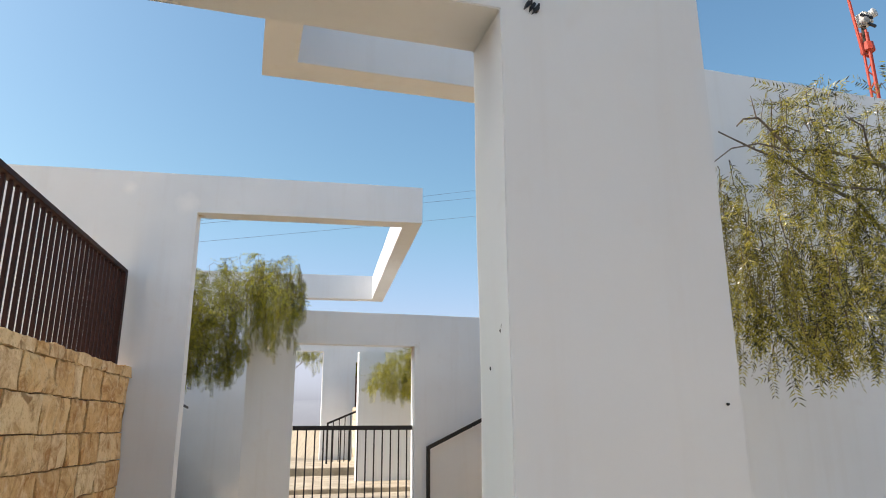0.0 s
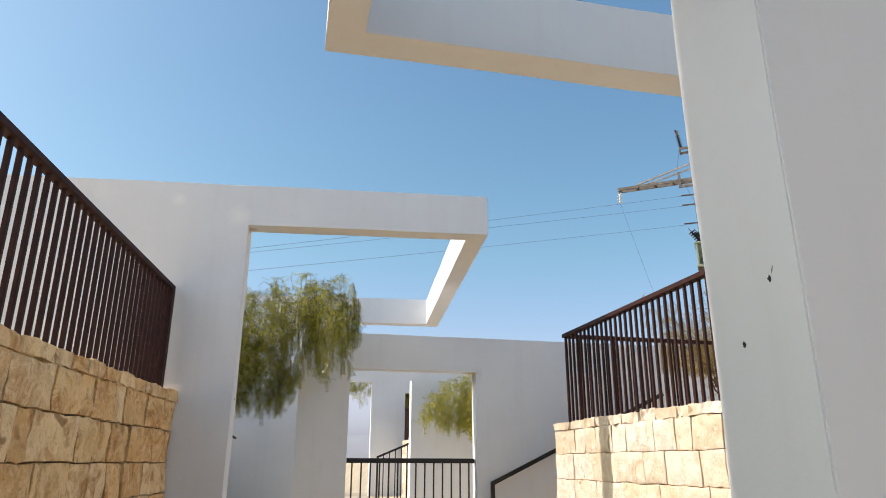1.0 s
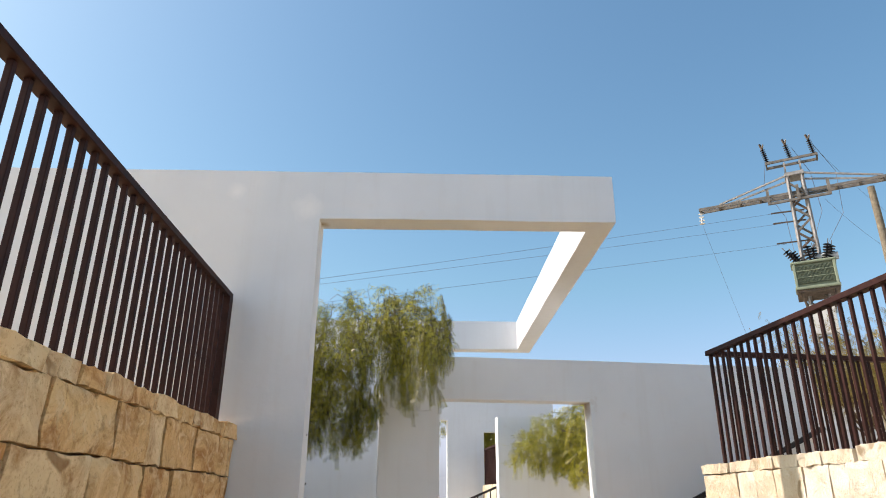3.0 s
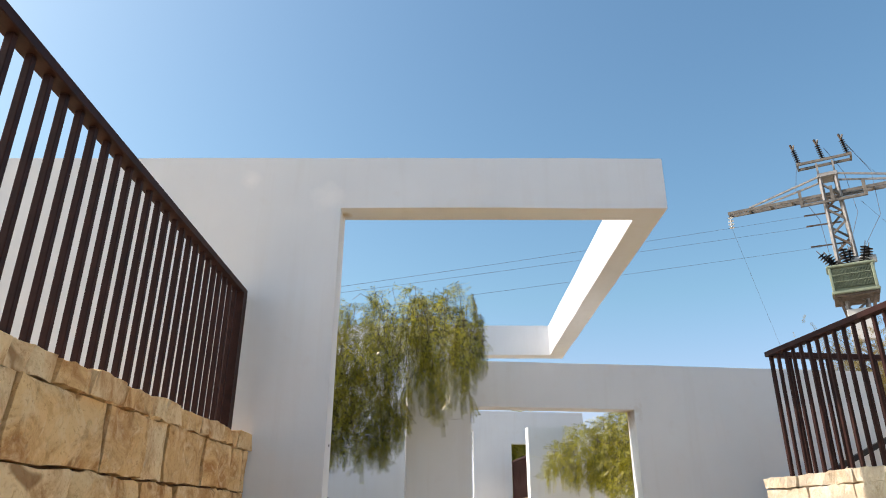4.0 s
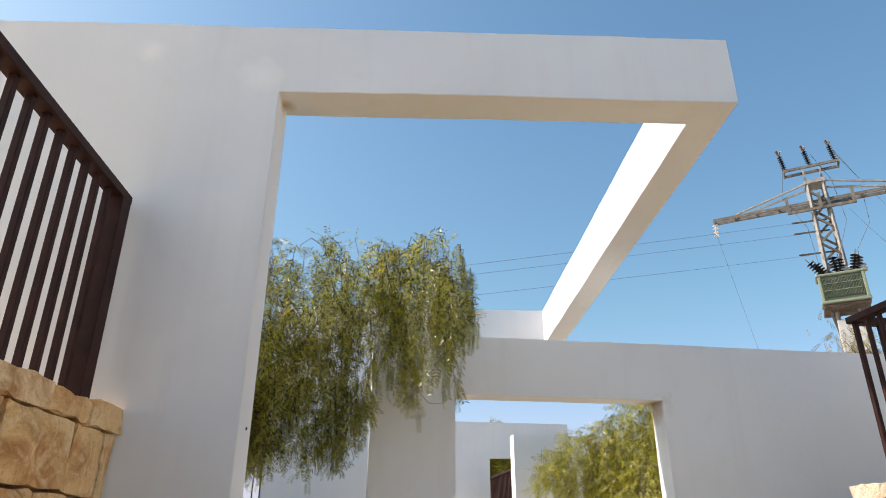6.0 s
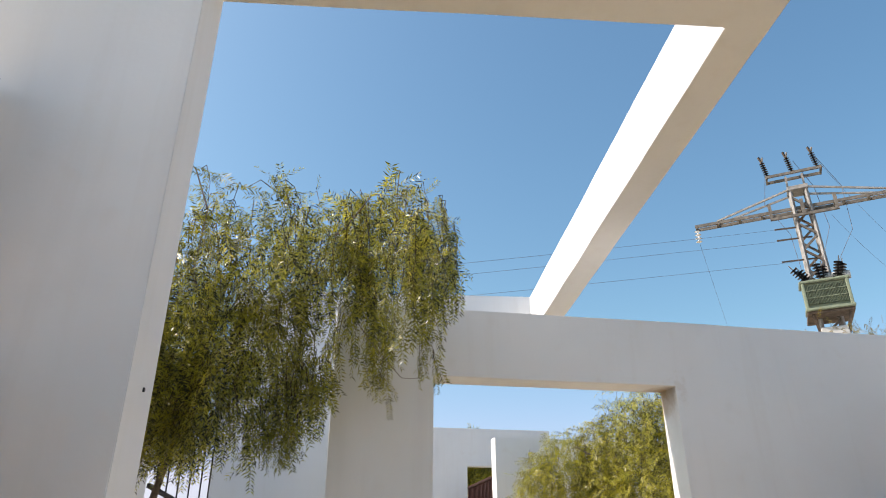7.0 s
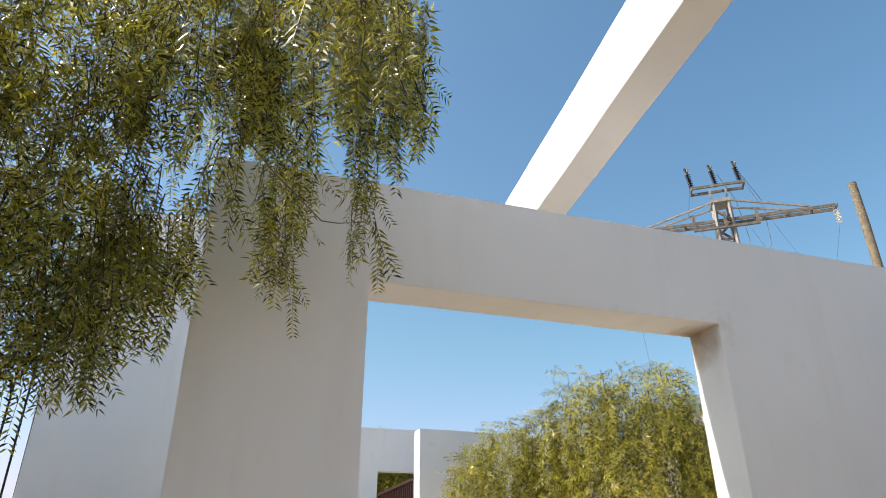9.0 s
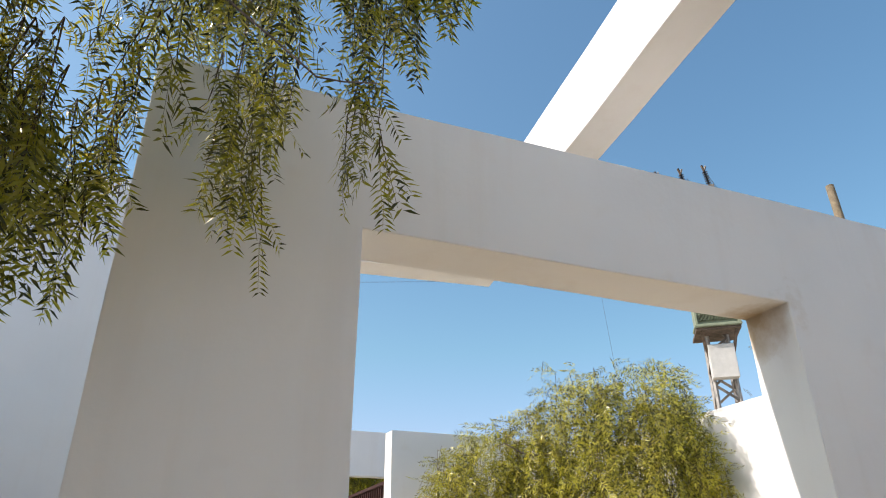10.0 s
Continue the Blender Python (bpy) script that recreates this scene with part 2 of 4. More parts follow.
def trowelled(bm, m=Matrix(), step=0.22, amount=0.005, seam=None):
    """Cut a wall into a grid and let its faces wander a little, as hand-laid plaster does. seam: edges of a flush joint, which stay closed."""
    for axis in range(3):
        known = sorted({round(v.co[axis], 3) for v in bm.verts})
        lo = min(v.co[axis] for v in bm.verts)
        hi = max(v.co[axis] for v in bm.verts)
        for i in range(math.floor(lo / step) + 1, math.ceil(hi / step)):
            p, n = [0, 0, 0], [0, 0, 0]
            p[axis], n[axis] = i * step, 1
            if min(abs(i * step - c) for c in known) < 0.05:
                continue
            bmesh.ops.bisect_plane(bm, geom=bm.verts[:] + bm.edges[:] + bm.faces[:], plane_co=p, plane_no=n)
    sharp = [e for e in bm.edges if len(e.link_faces) == 2 and e.calc_face_angle(0) > 0.5 and not (seam and all(seam(v.co) for v in e.verts))]
    bmesh.ops.bevel(bm, geom=sharp, offset=0.003, segments=2, affect="EDGES")
    for v in bm.verts:
        w = m @ v.co
        v.co += amount * noise.noise_vector(w * 1.7) + 0.4 * amount * noise.noise_vector(w * 6.0)
    return bm


def tube(bm, points, radii, sides=6):
    """A tapered tube through points, added to bm."""
    rings, side = [], None
    for i, p in enumerate(points):
        a, b = points[max(0, i - 1)], points[min(len(points) - 1, i + 1)]
        d = (b - a).normalized()
        if side is None:
            side = d.orthogonal().normalized()
        side = (side - d * side.dot(d)).normalized()
        up = d.cross(side)
        rings.append([bm.verts.new(p + radii[i] * (math.cos(t) * side + math.sin(t) * up)) for t in (2 * math.pi * k / sides for k in range(sides))])
    for r, s in zip(rings, rings[1:]):
        for k in range(sides):
            bm.faces.new((r[k], r[(k + 1) % sides], s[(k + 1) % sides], s[k]))
    bm.faces.new(rings[0][::-1])
    bm.faces.new(rings[-1])
    return bm


def bar(a, b, w, h=None):
    """A square bar from a to b as a bmesh."""
    a, b, h = Vector(a), Vector(b), h or w
    d = (b - a).normalized()
    side = d.cross(Vector((0, 0, 1)))
    side = side.normalized() if side.length > 1e-4 else Vector((1, 0, 0))
    up = side.cross(d)
    bm = bmesh.new()
    r = [[bm.verts.new(p + sx * side * w / 2 + sz * up * h / 2) for sx, sz in ((-1, -1), (1, -1), (1, 1), (-1, 1))] for p in (a, b)]
    for k in range(4):
        bm.faces.new((r[0][k], r[0][(k + 1) % 4], r[1][(k + 1) % 4], r[1][k]))
    bm.faces.new(r[0][::-1])
    bm.faces.new(r[1])
    bmesh.ops.recalc_face_normals(bm, faces=bm.faces[:])
    return bm


# ---- ground ----
def ground():
    xs = [-3000, -900, -300, -120, -60, -30, -16, -8, 0, 8, 16, 30, 60, 120, 300, 900, 3000]
    ys = [y + 12 for y in xs]

    def height(x, y):
        far = max(0.0, math.hypot(x, y - 12) - 14)
        rise = 0.045 * max(0.0, y - 9) if y < 25 else 0.72
        drop = -0.10 * min(far, 1000) if x < 9 else 1.6 * min(1.0, far / 14)
        return rise * (1 if far == 0 else max(0, 1 - far / 30)) + drop - 0.03
    verts = [(x, y, height(x, y)) for y in ys for x in xs]
    n = len(xs)
    faces = [(j * n + i, j * n + i + 1, (j + 1) * n + i + 1, (j + 1) * n + i) for j in range(n - 1) for i in range(n - 1)]
    tagged(mesh_part("ground", verts, faces, DRY, smooth=True), "dry sandy hillside ground falling away into the distance", "ground", kind="structure")


ground()


def hills():
    rng = random.Random(5)
    verts, faces, n = [], [], 120
    for i in range(n + 1):
        a = math.pi * 2 * i / n
        r = 2600 + 300 * math.sin(3 * a)
        h = 78 + 16 * math.sin(5 * a + 1) + 8 * math.sin(11 * a) + 5 * rng.random()
        for k, (s, z) in enumerate(((0.7, -130), (0.9, 0.45 * h - 45), (1.0, h), (1.12, 0.2 * h))):
            verts.append((r * s * math.cos(a), r * s * math.sin(a), z))
    for i in range(n):
        for k in range(3):
            faces.append((i * 4 + k, i * 4 + k + 1, i * 4 + k + 5, i * 4 + k + 4))
    # haze and daylight are painted in: the hills glow, darker towards the foot
    m, nt, b = material("painted_haze_hill", 1.0, spec=0.0)
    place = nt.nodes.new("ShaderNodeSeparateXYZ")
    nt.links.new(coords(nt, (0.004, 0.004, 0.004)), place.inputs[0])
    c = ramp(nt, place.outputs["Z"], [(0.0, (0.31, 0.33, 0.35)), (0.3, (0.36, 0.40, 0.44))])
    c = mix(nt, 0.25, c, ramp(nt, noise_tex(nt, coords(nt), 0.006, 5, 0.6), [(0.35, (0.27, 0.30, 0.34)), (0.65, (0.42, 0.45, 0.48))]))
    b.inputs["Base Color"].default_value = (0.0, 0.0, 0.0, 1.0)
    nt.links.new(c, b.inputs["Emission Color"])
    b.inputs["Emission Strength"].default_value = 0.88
    tagged(mesh_part("backdrop", verts, faces, m, smooth=True), "far blue hills across a valley, a glowing backdrop with painted haze", "hills", kind="structure")


hills()

# ---- white portals ----
THICK = 0.22
A_TURN = -6.25
A = pose(2.262, 7.111, 0, 0, 0, A_TURN)          # local x along the portal, y away from the walk, origin at its free corner
A_LOW, A_TOP = 3.763, 4.195


def ring_portal(name, m, sign, a, depth, low, top, wall, label, far_pier=None):
    """A tall wall with an opening beside it, and a beam that runs out, turns back over the walk and closes a level ring."""
    def flip(pts):
        return [(sign * a, b) for a, b in pts]
    t = THICK
    root = tagged(new(name), label, "wall", kind="structure")
    root.matrix_world = m
    f = far_pier[0]
    front = [(wall, -0.3), (wall, top), (0, top), (0, low), (a, low), (a, -0.3)]
    def front_seam(v):
        return abs(v.y - t) < 0.002 and v.z > low - 0.002 and -t < sign * v.x < 0.002
    part("front_wall", trowelled(prism(flip(front), "y", 0, t), m, seam=front_seam), PLASTER, root, smooth=14)
    ring = [(0, t), (0, depth), (f, depth), (f, depth - t), (-t * 0.96, depth - t), (-t * 0.96, t)]
    def seam(v):
        return abs(v.y - t) < 0.002 or (v.z > low - 0.002 and abs(v.x - sign * f) < 0.002)
    part("ring_beam", trowelled(prism(flip(ring), "z", low, top), m, seam=seam), PLASTER, root, smooth=14)
    def far_seam(v):
        return abs(v.x - sign * f) < 0.002 and v.z > low - 0.002
    part("far_pier", trowelled(prism(flip([(f, -0.3), (f, low), (f, top), (far_pier[1], top), (far_pier[1], -0.3)]), "y", depth - t, depth), m, seam=far_seam), PLASTER, root, smooth=14)
    return root


def low_portal(name, x0, x1, x2, x3, y, low, top, label, base=-0.3):
    """A lower wall with one opening from x1 to x2."""
    root = tagged(new(name), label, "wall", kind="structure")
    out = [(x0, base), (x0, top), (x3, top), (x3, base), (x2, base), (x2, low), (x1, low), (x1, base)]
    part("wall", trowelled(prism(out, "y", y, y + THICK), Matrix()), PLASTER, root, smooth=14)
    return root


ring_portal("wall_1", A, 1, -2.468, 5.06, A_LOW, A_TOP, -5.6, "tall white plastered wall with a level ring beam over the path", far_pier=(-1.75, -3.41))
low_portal("wall_2", 0.447, 1.087, 2.775, 5.55, 9.48, 2.633, 3.095, "lower white plastered portal wall with a doorway opening")
ring_portal("wall_3", pose(0.385, 4.072, 0, 0, 0, 180), 1, -2.409, 5.2, 3.713, 4.15, -8.0, "tall white plastered wall with a beam ring reaching back overhead", far_pier=(-2.409, -3.4))
low_portal("wall_4", -2.3, -0.685, 0.994, 1.628, 1.46, 2.581, 3.045, "white plastered portal wall with a narrow free post")
# unseen, added behind the start: blocks sky light from the near post
low_portal("sky_block_wall", -3.6, -0.7, 1.0, 4.6, -2.3, 2.58, 3.6, "unseen plastered portal wall added behind the start to block sky light")
# out of view, added so that its shadow covers the near portal's jamb
part("shade_wall", trowelled(add_box(bmesh.new(), -1.77, -1.55, 1.684, 1.93, -0.3, 5.3)), PLASTER, smooth=14)
tagged(bpy.data.objects["shade_wall"], "unseen plastered wall added to shade the near portal's jamb", "wall", kind="structure")

# walls farther along
part("wall_5", trowelled(add_box(bmesh.new(), 2.80, 5.33, 14.52, 14.74, 0.2, 3.09)), PLASTER, smooth=14)
tagged(bpy.data.objects["wall_5"], "low white plastered wall with a sunlit end", "wall", kind="structure")
part("wall_6", trowelled(add_box(bmesh.new(), 5.33, 5.55, 9.702, 14.74, -0.2, 3.09)), PLASTER, smooth=14)
tagged(bpy.data.objects["wall_6"], "sunlit white plastered side wall", "wall", kind="structure")

# the leg from y 10.6 to 11.9 is unseen, added to shade the ground
part("wall_13", trowelled(prism([(-3.2, 10.3), (-0.8, 10.3), (-0.8, 10.6), (-1.55, 10.6), (-1.55, 11.9), (-1.77, 11.9), (-1.77, 10.6), (-3.2, 10.6)], "z", -0.3, 2.95)), PLASTER, smooth=14)
tagged(bpy.data.objects["wall_13"], "white plastered garden wall in the shade behind the tree, with an added unseen leg", "wall", kind="structure")
# added and unseen; its height sets how much sun reaches the bed
part("added_low_wall", trowelled(add_box(bmesh.new(), -1.77, -1.55, 7.45, 9.2, -0.3, 0.6)), PLASTER, smooth=14)
tagged(bpy.data.objects["added_low_wall"], "low unseen plastered wall added beside the bed to limit sunlight", "wall", kind="structure")


def far_wall():
    root = tagged(new("wall_7"), "tall white plastered wall with two openings", "wall", kind="structure")
    y = 20.1
    out = [(0.2, 0.4), (0.2, 4.19), (5.53, 4.19), (5.53, 0.4), (4.75, 0.4), (4.75, 3.39), (3.62, 3.39), (3.62, 0.4), (2.66, 0.4), (2.66, 3.68), (1.2, 3.68), (1.2, 0.4)]
    part("wall", trowelled(prism(out, "y", y, y + THICK)), PLASTER, root, smooth=14)


far_wall()

# ---- terraces, path and steps ----
L_FACE, R_FACE = -2.975, 3.45                     # faces of the two stone walls (the left one along the turned portal)
L_TOP, R_TOP = 2.082, 1.92


def solid(name, outline, lo, hi, mat, label, category):
    ob = part(name, prism(outline, "z", lo, hi), mat)
    return tagged(ob, label, category, kind="structure")


left = [A @ Vector(p) for p in ((L_FACE - 0.06, -0.002, 0), (L_FACE - 0.06, -9.5, 0), (-14, -9.5, 0), (-14, -0.002, 0))]
solid("terrace_west", [(p.x, p.y) for p in left], -0.5, 1.97, SAND, "raised terrace of sandy earth behind the stone wall", "terrace")
solid("terrace_east", [(R_FACE + 0.06, 4.08), (14, 4.08), (14, 8.38), (R_FACE + 0.06, 8.38)], -0.5, 1.80, SAND, "raised sandy terrace held by a stone wall", "terrace")
solid("terrace_north", [(5.9, 8.381), (14, 8.381), (14, 16), (5.9, 16)], -0.5, 1.79, SAND, "sandy terrace beside the white walls", "terrace")
left = [A @ Vector(p) for p in ((-5.7, 0.24, 0), (-3.6, 0.24, 0), (-3.6, 5.3, 0), (-14, 5.3, 0), (-14, 0.24, 0))]
solid("terrace_garden", [(p.x, p.y) for p in left], -0.5, 1.2, SOIL, "planted earth bed behind the tall wall", "garden bed")
# unseen, added pale ground: bounces light onto the portal wall
solid("bounce_bed", [(-1.5, 7.62), (-0.25, 7.62), (0.15, 9.0), (-1.5, 9.0)], -0.3, 0.12, SAND, "unseen sandy earth added before the pepper tree to bounce light", "garden bed")
# unseen, added dark ground: keeps bounce off the garden wall
solid("bounce_cut_bed", [(-1.5, 9.004), (0.15, 9.004), (0.42, 9.3), (0.42, 10.28), (-1.5, 10.28)], -0.3, 0.14, SOIL, "unseen dark earth added at the pepper tree's foot to cut bounce", "garden bed")


def path():
    root = tagged(new("pavement"), "worn limestone paving of the walk", "paving", kind="structure")
    rng = random.Random(3)
    y = -3.0
    while y < 8.4:
        h = 0.5
        x = -1.9 + rng.uniform(0, 0.3)
        while x < 3.4:
            w = rng.uniform(0.45, 0.75)
            if not (x + w > R_FACE):
                part("slab", soft_box(x, x + w - 0.008, y, y + h - 0.008, -0.04, 0.012 + rng.uniform(-0.003, 0.003), 0.006), PAVING, root)
            x += w
        y += h


path()


def stair():
    root = tagged(new("stairs"), "limestone steps rising beside the white wall", "stairs", kind="structure")
    for i in range(9):
        x = 3.0 + 0.33 * i
        part("step", soft_box(x, x + 0.345, 8.39, 9.478, -0.2, 0.12 + 0.165 * i, 0.012, 2), PAVING, root)


stair()
part("landing", soft_box(0.2, 2.98, 8.45, 9.9, -0.2, 0.2, 0.01), PAVING)
tagged(bpy.data.objects["landing"], "limestone threshold below the doorway", "step", kind="structure")
for i, (y0, y1, z) in enumerate(((9.92, 11.6, 0.26), (11.62, 13.0, 0.33), (13.02, 16.4, 0.42), (16.42, 20.0, 0.6))):
    ob = part("step_" + "abcd"[i], soft_box(-0.2, 5.3, y0, y1, -0.2, z, 0.015), STEPS)
    tagged(ob, "broad shallow limestone step in sunlight", "step", kind="structure")


# ---- stone walls ----
def stone(root, mat, x0, x1, z0, z1, seed, relief):
    """One rough-faced squared stone in a course; its joints wander as those of its neighbours do."""
    rng = random.Random(seed)
    nx, nz = 9, 8

    def upright(x, z):
        return x + 0.020 * noise.noise(Vector((x * 5.1, z * 2.2, 3.0))) + 0.011 * noise.noise(Vector((x * 9, z * 17, 8.0)))

    def bed(x, z):
        return z + 0.010 * noise.noise(Vector((x * 2.6, z * 3.7, 17.0))) + 0.010 * noise.noise(Vector((x * 13, z * 9, 29.0)))
    gap, bulge = 0.003 + 0.008 * rng.random() * relief, rng.uniform(0.014, 0.042) * (0.4 + 0.6 * relief)
    tilt_x, tilt_z = rng.uniform(-0.012, 0.012), rng.uniform(-0.012, 0.012)
    off = Vector((rng.uniform(0, 50), rng.uniform(0, 50), rng.uniform(0, 50)))
    verts, faces = [], []
    us = (0, 0.05, 0.2, 0.36, 0.5, 0.66, 0.82, 0.95, 1)
    vs = (0, 0.07, 0.24, 0.42, 0.6, 0.78, 0.93, 1)
    for j, v in enumerate(vs):
        for i, u in enumerate(us):
            zz = z0 + (z1 - z0) * v
            xx = x0 + (x1 - x0) * u
            chip_x, chip_z = 0.009 * abs(noise.noise(Vector((zz * 31, x0 * 7, u * 3)) + off)), 0.009 * abs(noise.noise(Vector((xx * 27, z0 * 7, v * 3)) - off))
            x = (1 - u) * (upright(x0, zz) + gap + chip_x) + u * (upright(x1, zz) - gap - chip_x)
            z = (1 - v) * (bed(xx, z0) + gap * 0.45 + chip_z) + v * (bed(xx, z1) - gap * 0.45 - chip_z)
            rim = i in (0, nx - 1) or j in (0, nz - 1)
            p = Vector((x * 7.0, z * 3.2, 0)) + off
            cleft = relief * (abs(noise.noise(p)) * 0.048 + 0.010 * noise.noise(p * 3.1))
            y = -bulge * (0.55 if rim else 0.9 if i in (1, nx - 2) or j in (1, nz - 2) else 1.0) + cleft * (0.5 if rim else 1.0) + tilt_x * (u - 0.5) + tilt_z * (v - 0.5)
            verts.append((x, y, z))
    front = len(verts)
    rim = [i for i in range(nx)] + [j * nx + nx - 1 for j in range(1, nz)] + [(nz - 1) * nx + i for i in range(nx - 2, -1, -1)] + [j * nx for j in range(nz - 2, 0, -1)]
    for j in range(nz - 1):
        for i in range(nx - 1):
            a = j * nx + i
            faces.append((a, a + 1, a + nx + 1, a + nx))
    verts += [(verts[k][0], 0.09, verts[k][2]) for k in rim]
    n = len(rim)
    faces += [(rim[(k + 1) % n], rim[k], front + k, front + (k + 1) % n) for k in range(n)]
    me = bpy.data.meshes.new("stone")
    me.from_pydata(verts, [], faces)
    me.materials.append(mat)
    me.polygons.foreach_set("use_smooth", [True] * len(me.polygons))
    me.set_sharp_from_angle(angle=radians(38))
    ob = new("stone", me)
    ob.parent = root


def cap_mesh(seed):
    """A coping stone: rough in front, worn on top."""
    rng = random.Random(seed)
    bm = bmesh.new()
    add_box(bm, -0.5, 0.5, 0, 0.34, 0, 1)
    bmesh.ops.subdivide_edges(bm, edges=[e for e in bm.edges if abs(e.verts[0].co.x - e.verts[1].co.x) > 0.5], cuts=4, use_grid_fill=True)
    bmesh.ops.bevel(bm, geom=[e for e in bm.edges if all(v.co.y < 0.01 for v in e.verts) and abs(e.verts[0].co.z - e.verts[1].co.z) < 0.1], offset=0.02, segments=1, affect="EDGES", clamp_overlap=True)
    for v in bm.verts:
        end = abs(v.co.x) > 0.49
        v.co += Vector((0 if end else rng.uniform(-0.02, 0.02), rng.uniform(-0.012, 0.012) if v.co.y < 0.1 else 0, rng.uniform(-0.08, 0.05) - (rng.uniform(0.0, 0.1) if end else 0) if v.co.z > 0.5 else rng.uniform(-0.08, 0.08)))
    me = bpy.data.meshes.new("coping_stone")
    bm.to_mesh(me)
    bm.free()
    return me


def with_material(me, mat):
    me = me.copy()
    me.materials.append(mat)
    return me


CAPS = [cap_mesh(40 + i) for i in range(10)]


def stone_wall(name, m, length, top, mat, label, seed, back=0.35, caps=0.09, courses=8, joints=(), cap_joints=(), relief=0.3, bedding=POINTING):
    """A wall of squared rough stones that runs along local x from 0, facing local -y, under a coping. joints: where the upright joints of the upper courses lie."""
    rng = random.Random(seed)
    root = tagged(new(name), label, "stone wall", kind="structure")
    root.matrix_world = m
    part("core", add_box(bmesh.new(), 0, length, 0.004 + 0.026 * relief, back, -0.3, top - caps - 0.01), bedding, root)
    copings = [with_material(c, mat) for c in CAPS]

    def filled(known, small, large):
        """The known joints, with others strewn where they leave a long stretch."""
        marks = sorted({0.0, length, *known})
        out = []
        for a, b in zip(marks, marks[1:]):
            x = a
            while b - x > large * 1.25:
                out.append(x)
                x += rng.uniform(small, large)
            if b - x < 0.1 and out and x != a:
                x = out.pop()
            out.append(x)
        return out + [length]
    z = top - caps
    for c in range(courses):
        h = 0.262 + rng.uniform(-0.012, 0.012)
        line = filled(joints[c], 0.24, 0.56) if c < len(joints) else filled((), 0.2, 0.6)
        for x0, x1 in zip(line, line[1:]):
            stone(root, mat, x0, x1, z - h, z, rng.randrange(10 ** 6), relief)
        z -= h
    line = filled(cap_joints, 0.2, 0.4)
    for x, x1 in zip(line, line[1:]):
        ob = new("coping_stone", rng.choice(copings))
        ob.parent = root
        ob.matrix_local = pose((x + x1) / 2, -0.014 + rng.uniform(-0.01, 0.01), top - caps, 0, rng.uniform(-0.7, 0.7), 0) @ Matrix.Diagonal((x1 - x - 0.008, 1, caps + rng.uniform(-0.006, 0.014), 1))
    return root


# local x runs along each wall, local -y is its face
stone_wall("wall_8", A @ pose(L_FACE, -5.6, 0, 0, 0, 90), 5.595, L_TOP, STONE_L, "retaining wall of rough squared golden limestone under a coping", 11,
           joints=((2.52, 3.05, 3.65, 4.01, 4.26, 4.79, 5.23, 5.50), (2.67, 2.87, 3.47, 3.76, 4.04, 4.43, 5.05, 5.33), (3.0, 3.75, 4.08, 4.37, 4.66, 4.87, 5.30)), cap_joints=(2.60, 2.97, 3.24, 3.48, 3.76, 4.05, 4.35, 4.66, 5.0, 5.34), relief=1.0, bedding=MORTAR)
stone_wall("wall_9", pose(R_FACE, 8.44, 0, 0, 0, -90), 4.36, R_TOP, STONE_P, "sunlit retaining wall of rough squared pale limestone", 12,
           joints=((0.58, 0.85, 1.10, 1.47, 1.75, 1.94, 2.27, 2.61, 2.84, 3.25), (0.19, 0.99, 1.42, 2.07, 2.43, 2.66, 2.93, 3.25), (0.5, 1.05, 1.65, 2.28)))
stone_wall("wall_10", pose(R_FACE + 0.352, 8.44, 0, 0, 0, 180) @ pose(-2.6, 0, 0), 2.58, R_TOP, STONE_P, "end of the pale limestone retaining wall by the steps", 13, back=0.05)
stone_wall("wall_11", pose(3.54, 19.9, 0, 0, 0, -90), 3.4, 2.05, STONE_P, "pale limestone wall by the far steps", 14)

stone_wall("wall_15", pose(-3.6, 12.3, 0), 2.98, 1.9, STONE_P, "pale limestone wall under the black garden fence", 15, back=0.3)


# ---- railings ----
def railing(name, m, length, base, top, label, spacing=0.115, thick=0.028, end=0.028, posts=(0.0, 1.0), mat=STEEL, rail=(0.075, 0.045)):
    """Upright square bars under a flat handrail, along local x."""
    root = thing(name, m, label, "railing")
    part("handrail", soft_box(-end - 0.02, length + end + 0.02, -rail[0] / 2, rail[0] / 2, top - rail[1], top, 0.004), mat, root)
    n = round(length / spacing)
    bm = soft_box(-thick / 2, thick / 2, -thick / 2, thick / 2, base - 0.03, top - rail[1], 0.003)
    me = bpy.data.meshes.new("baluster")
    bm.to_mesh(me)
    bm.free()
    me.materials.append(mat)
    for i in range(1, n):
        ob = new("baluster", me)
        ob.parent = root
        ob.matrix_local = pose(length * i / n, 0, 0)
    for p in posts:
        part("post", soft_box(p * length - end, p * length + end, -end, end, base - 0.03, top - rail[1], 0.004), mat, root)
    return root


railing("railing", A @ pose(-3.041, -5.518, 0, 0, 0, 90.83), 5.4, L_TOP, 3.085, "dark brown painted steel railing on the golden stone wall", spacing=0.1125, end=0.045)
railing("railing", pose(R_FACE + 0.08, 4.122, 0, 0, 0, 90), 4.043, R_TOP, 2.951, "dark brown painted steel railing on the pale stone wall", spacing=0.1064, thick=0.025, end=0.015)
railing("railing", pose(R_FACE + 0.14, 8.17, 0), 3.3, R_TOP, 2.945, "dark brown steel railing along the terrace by the steps", thick=0.022, posts=(1.0,))
railing("railing", pose(3.62, 16.6, 0, 0, 0, 90), 3.3, 2.05, 2.95, "dark brown steel railing on the far stone wall")


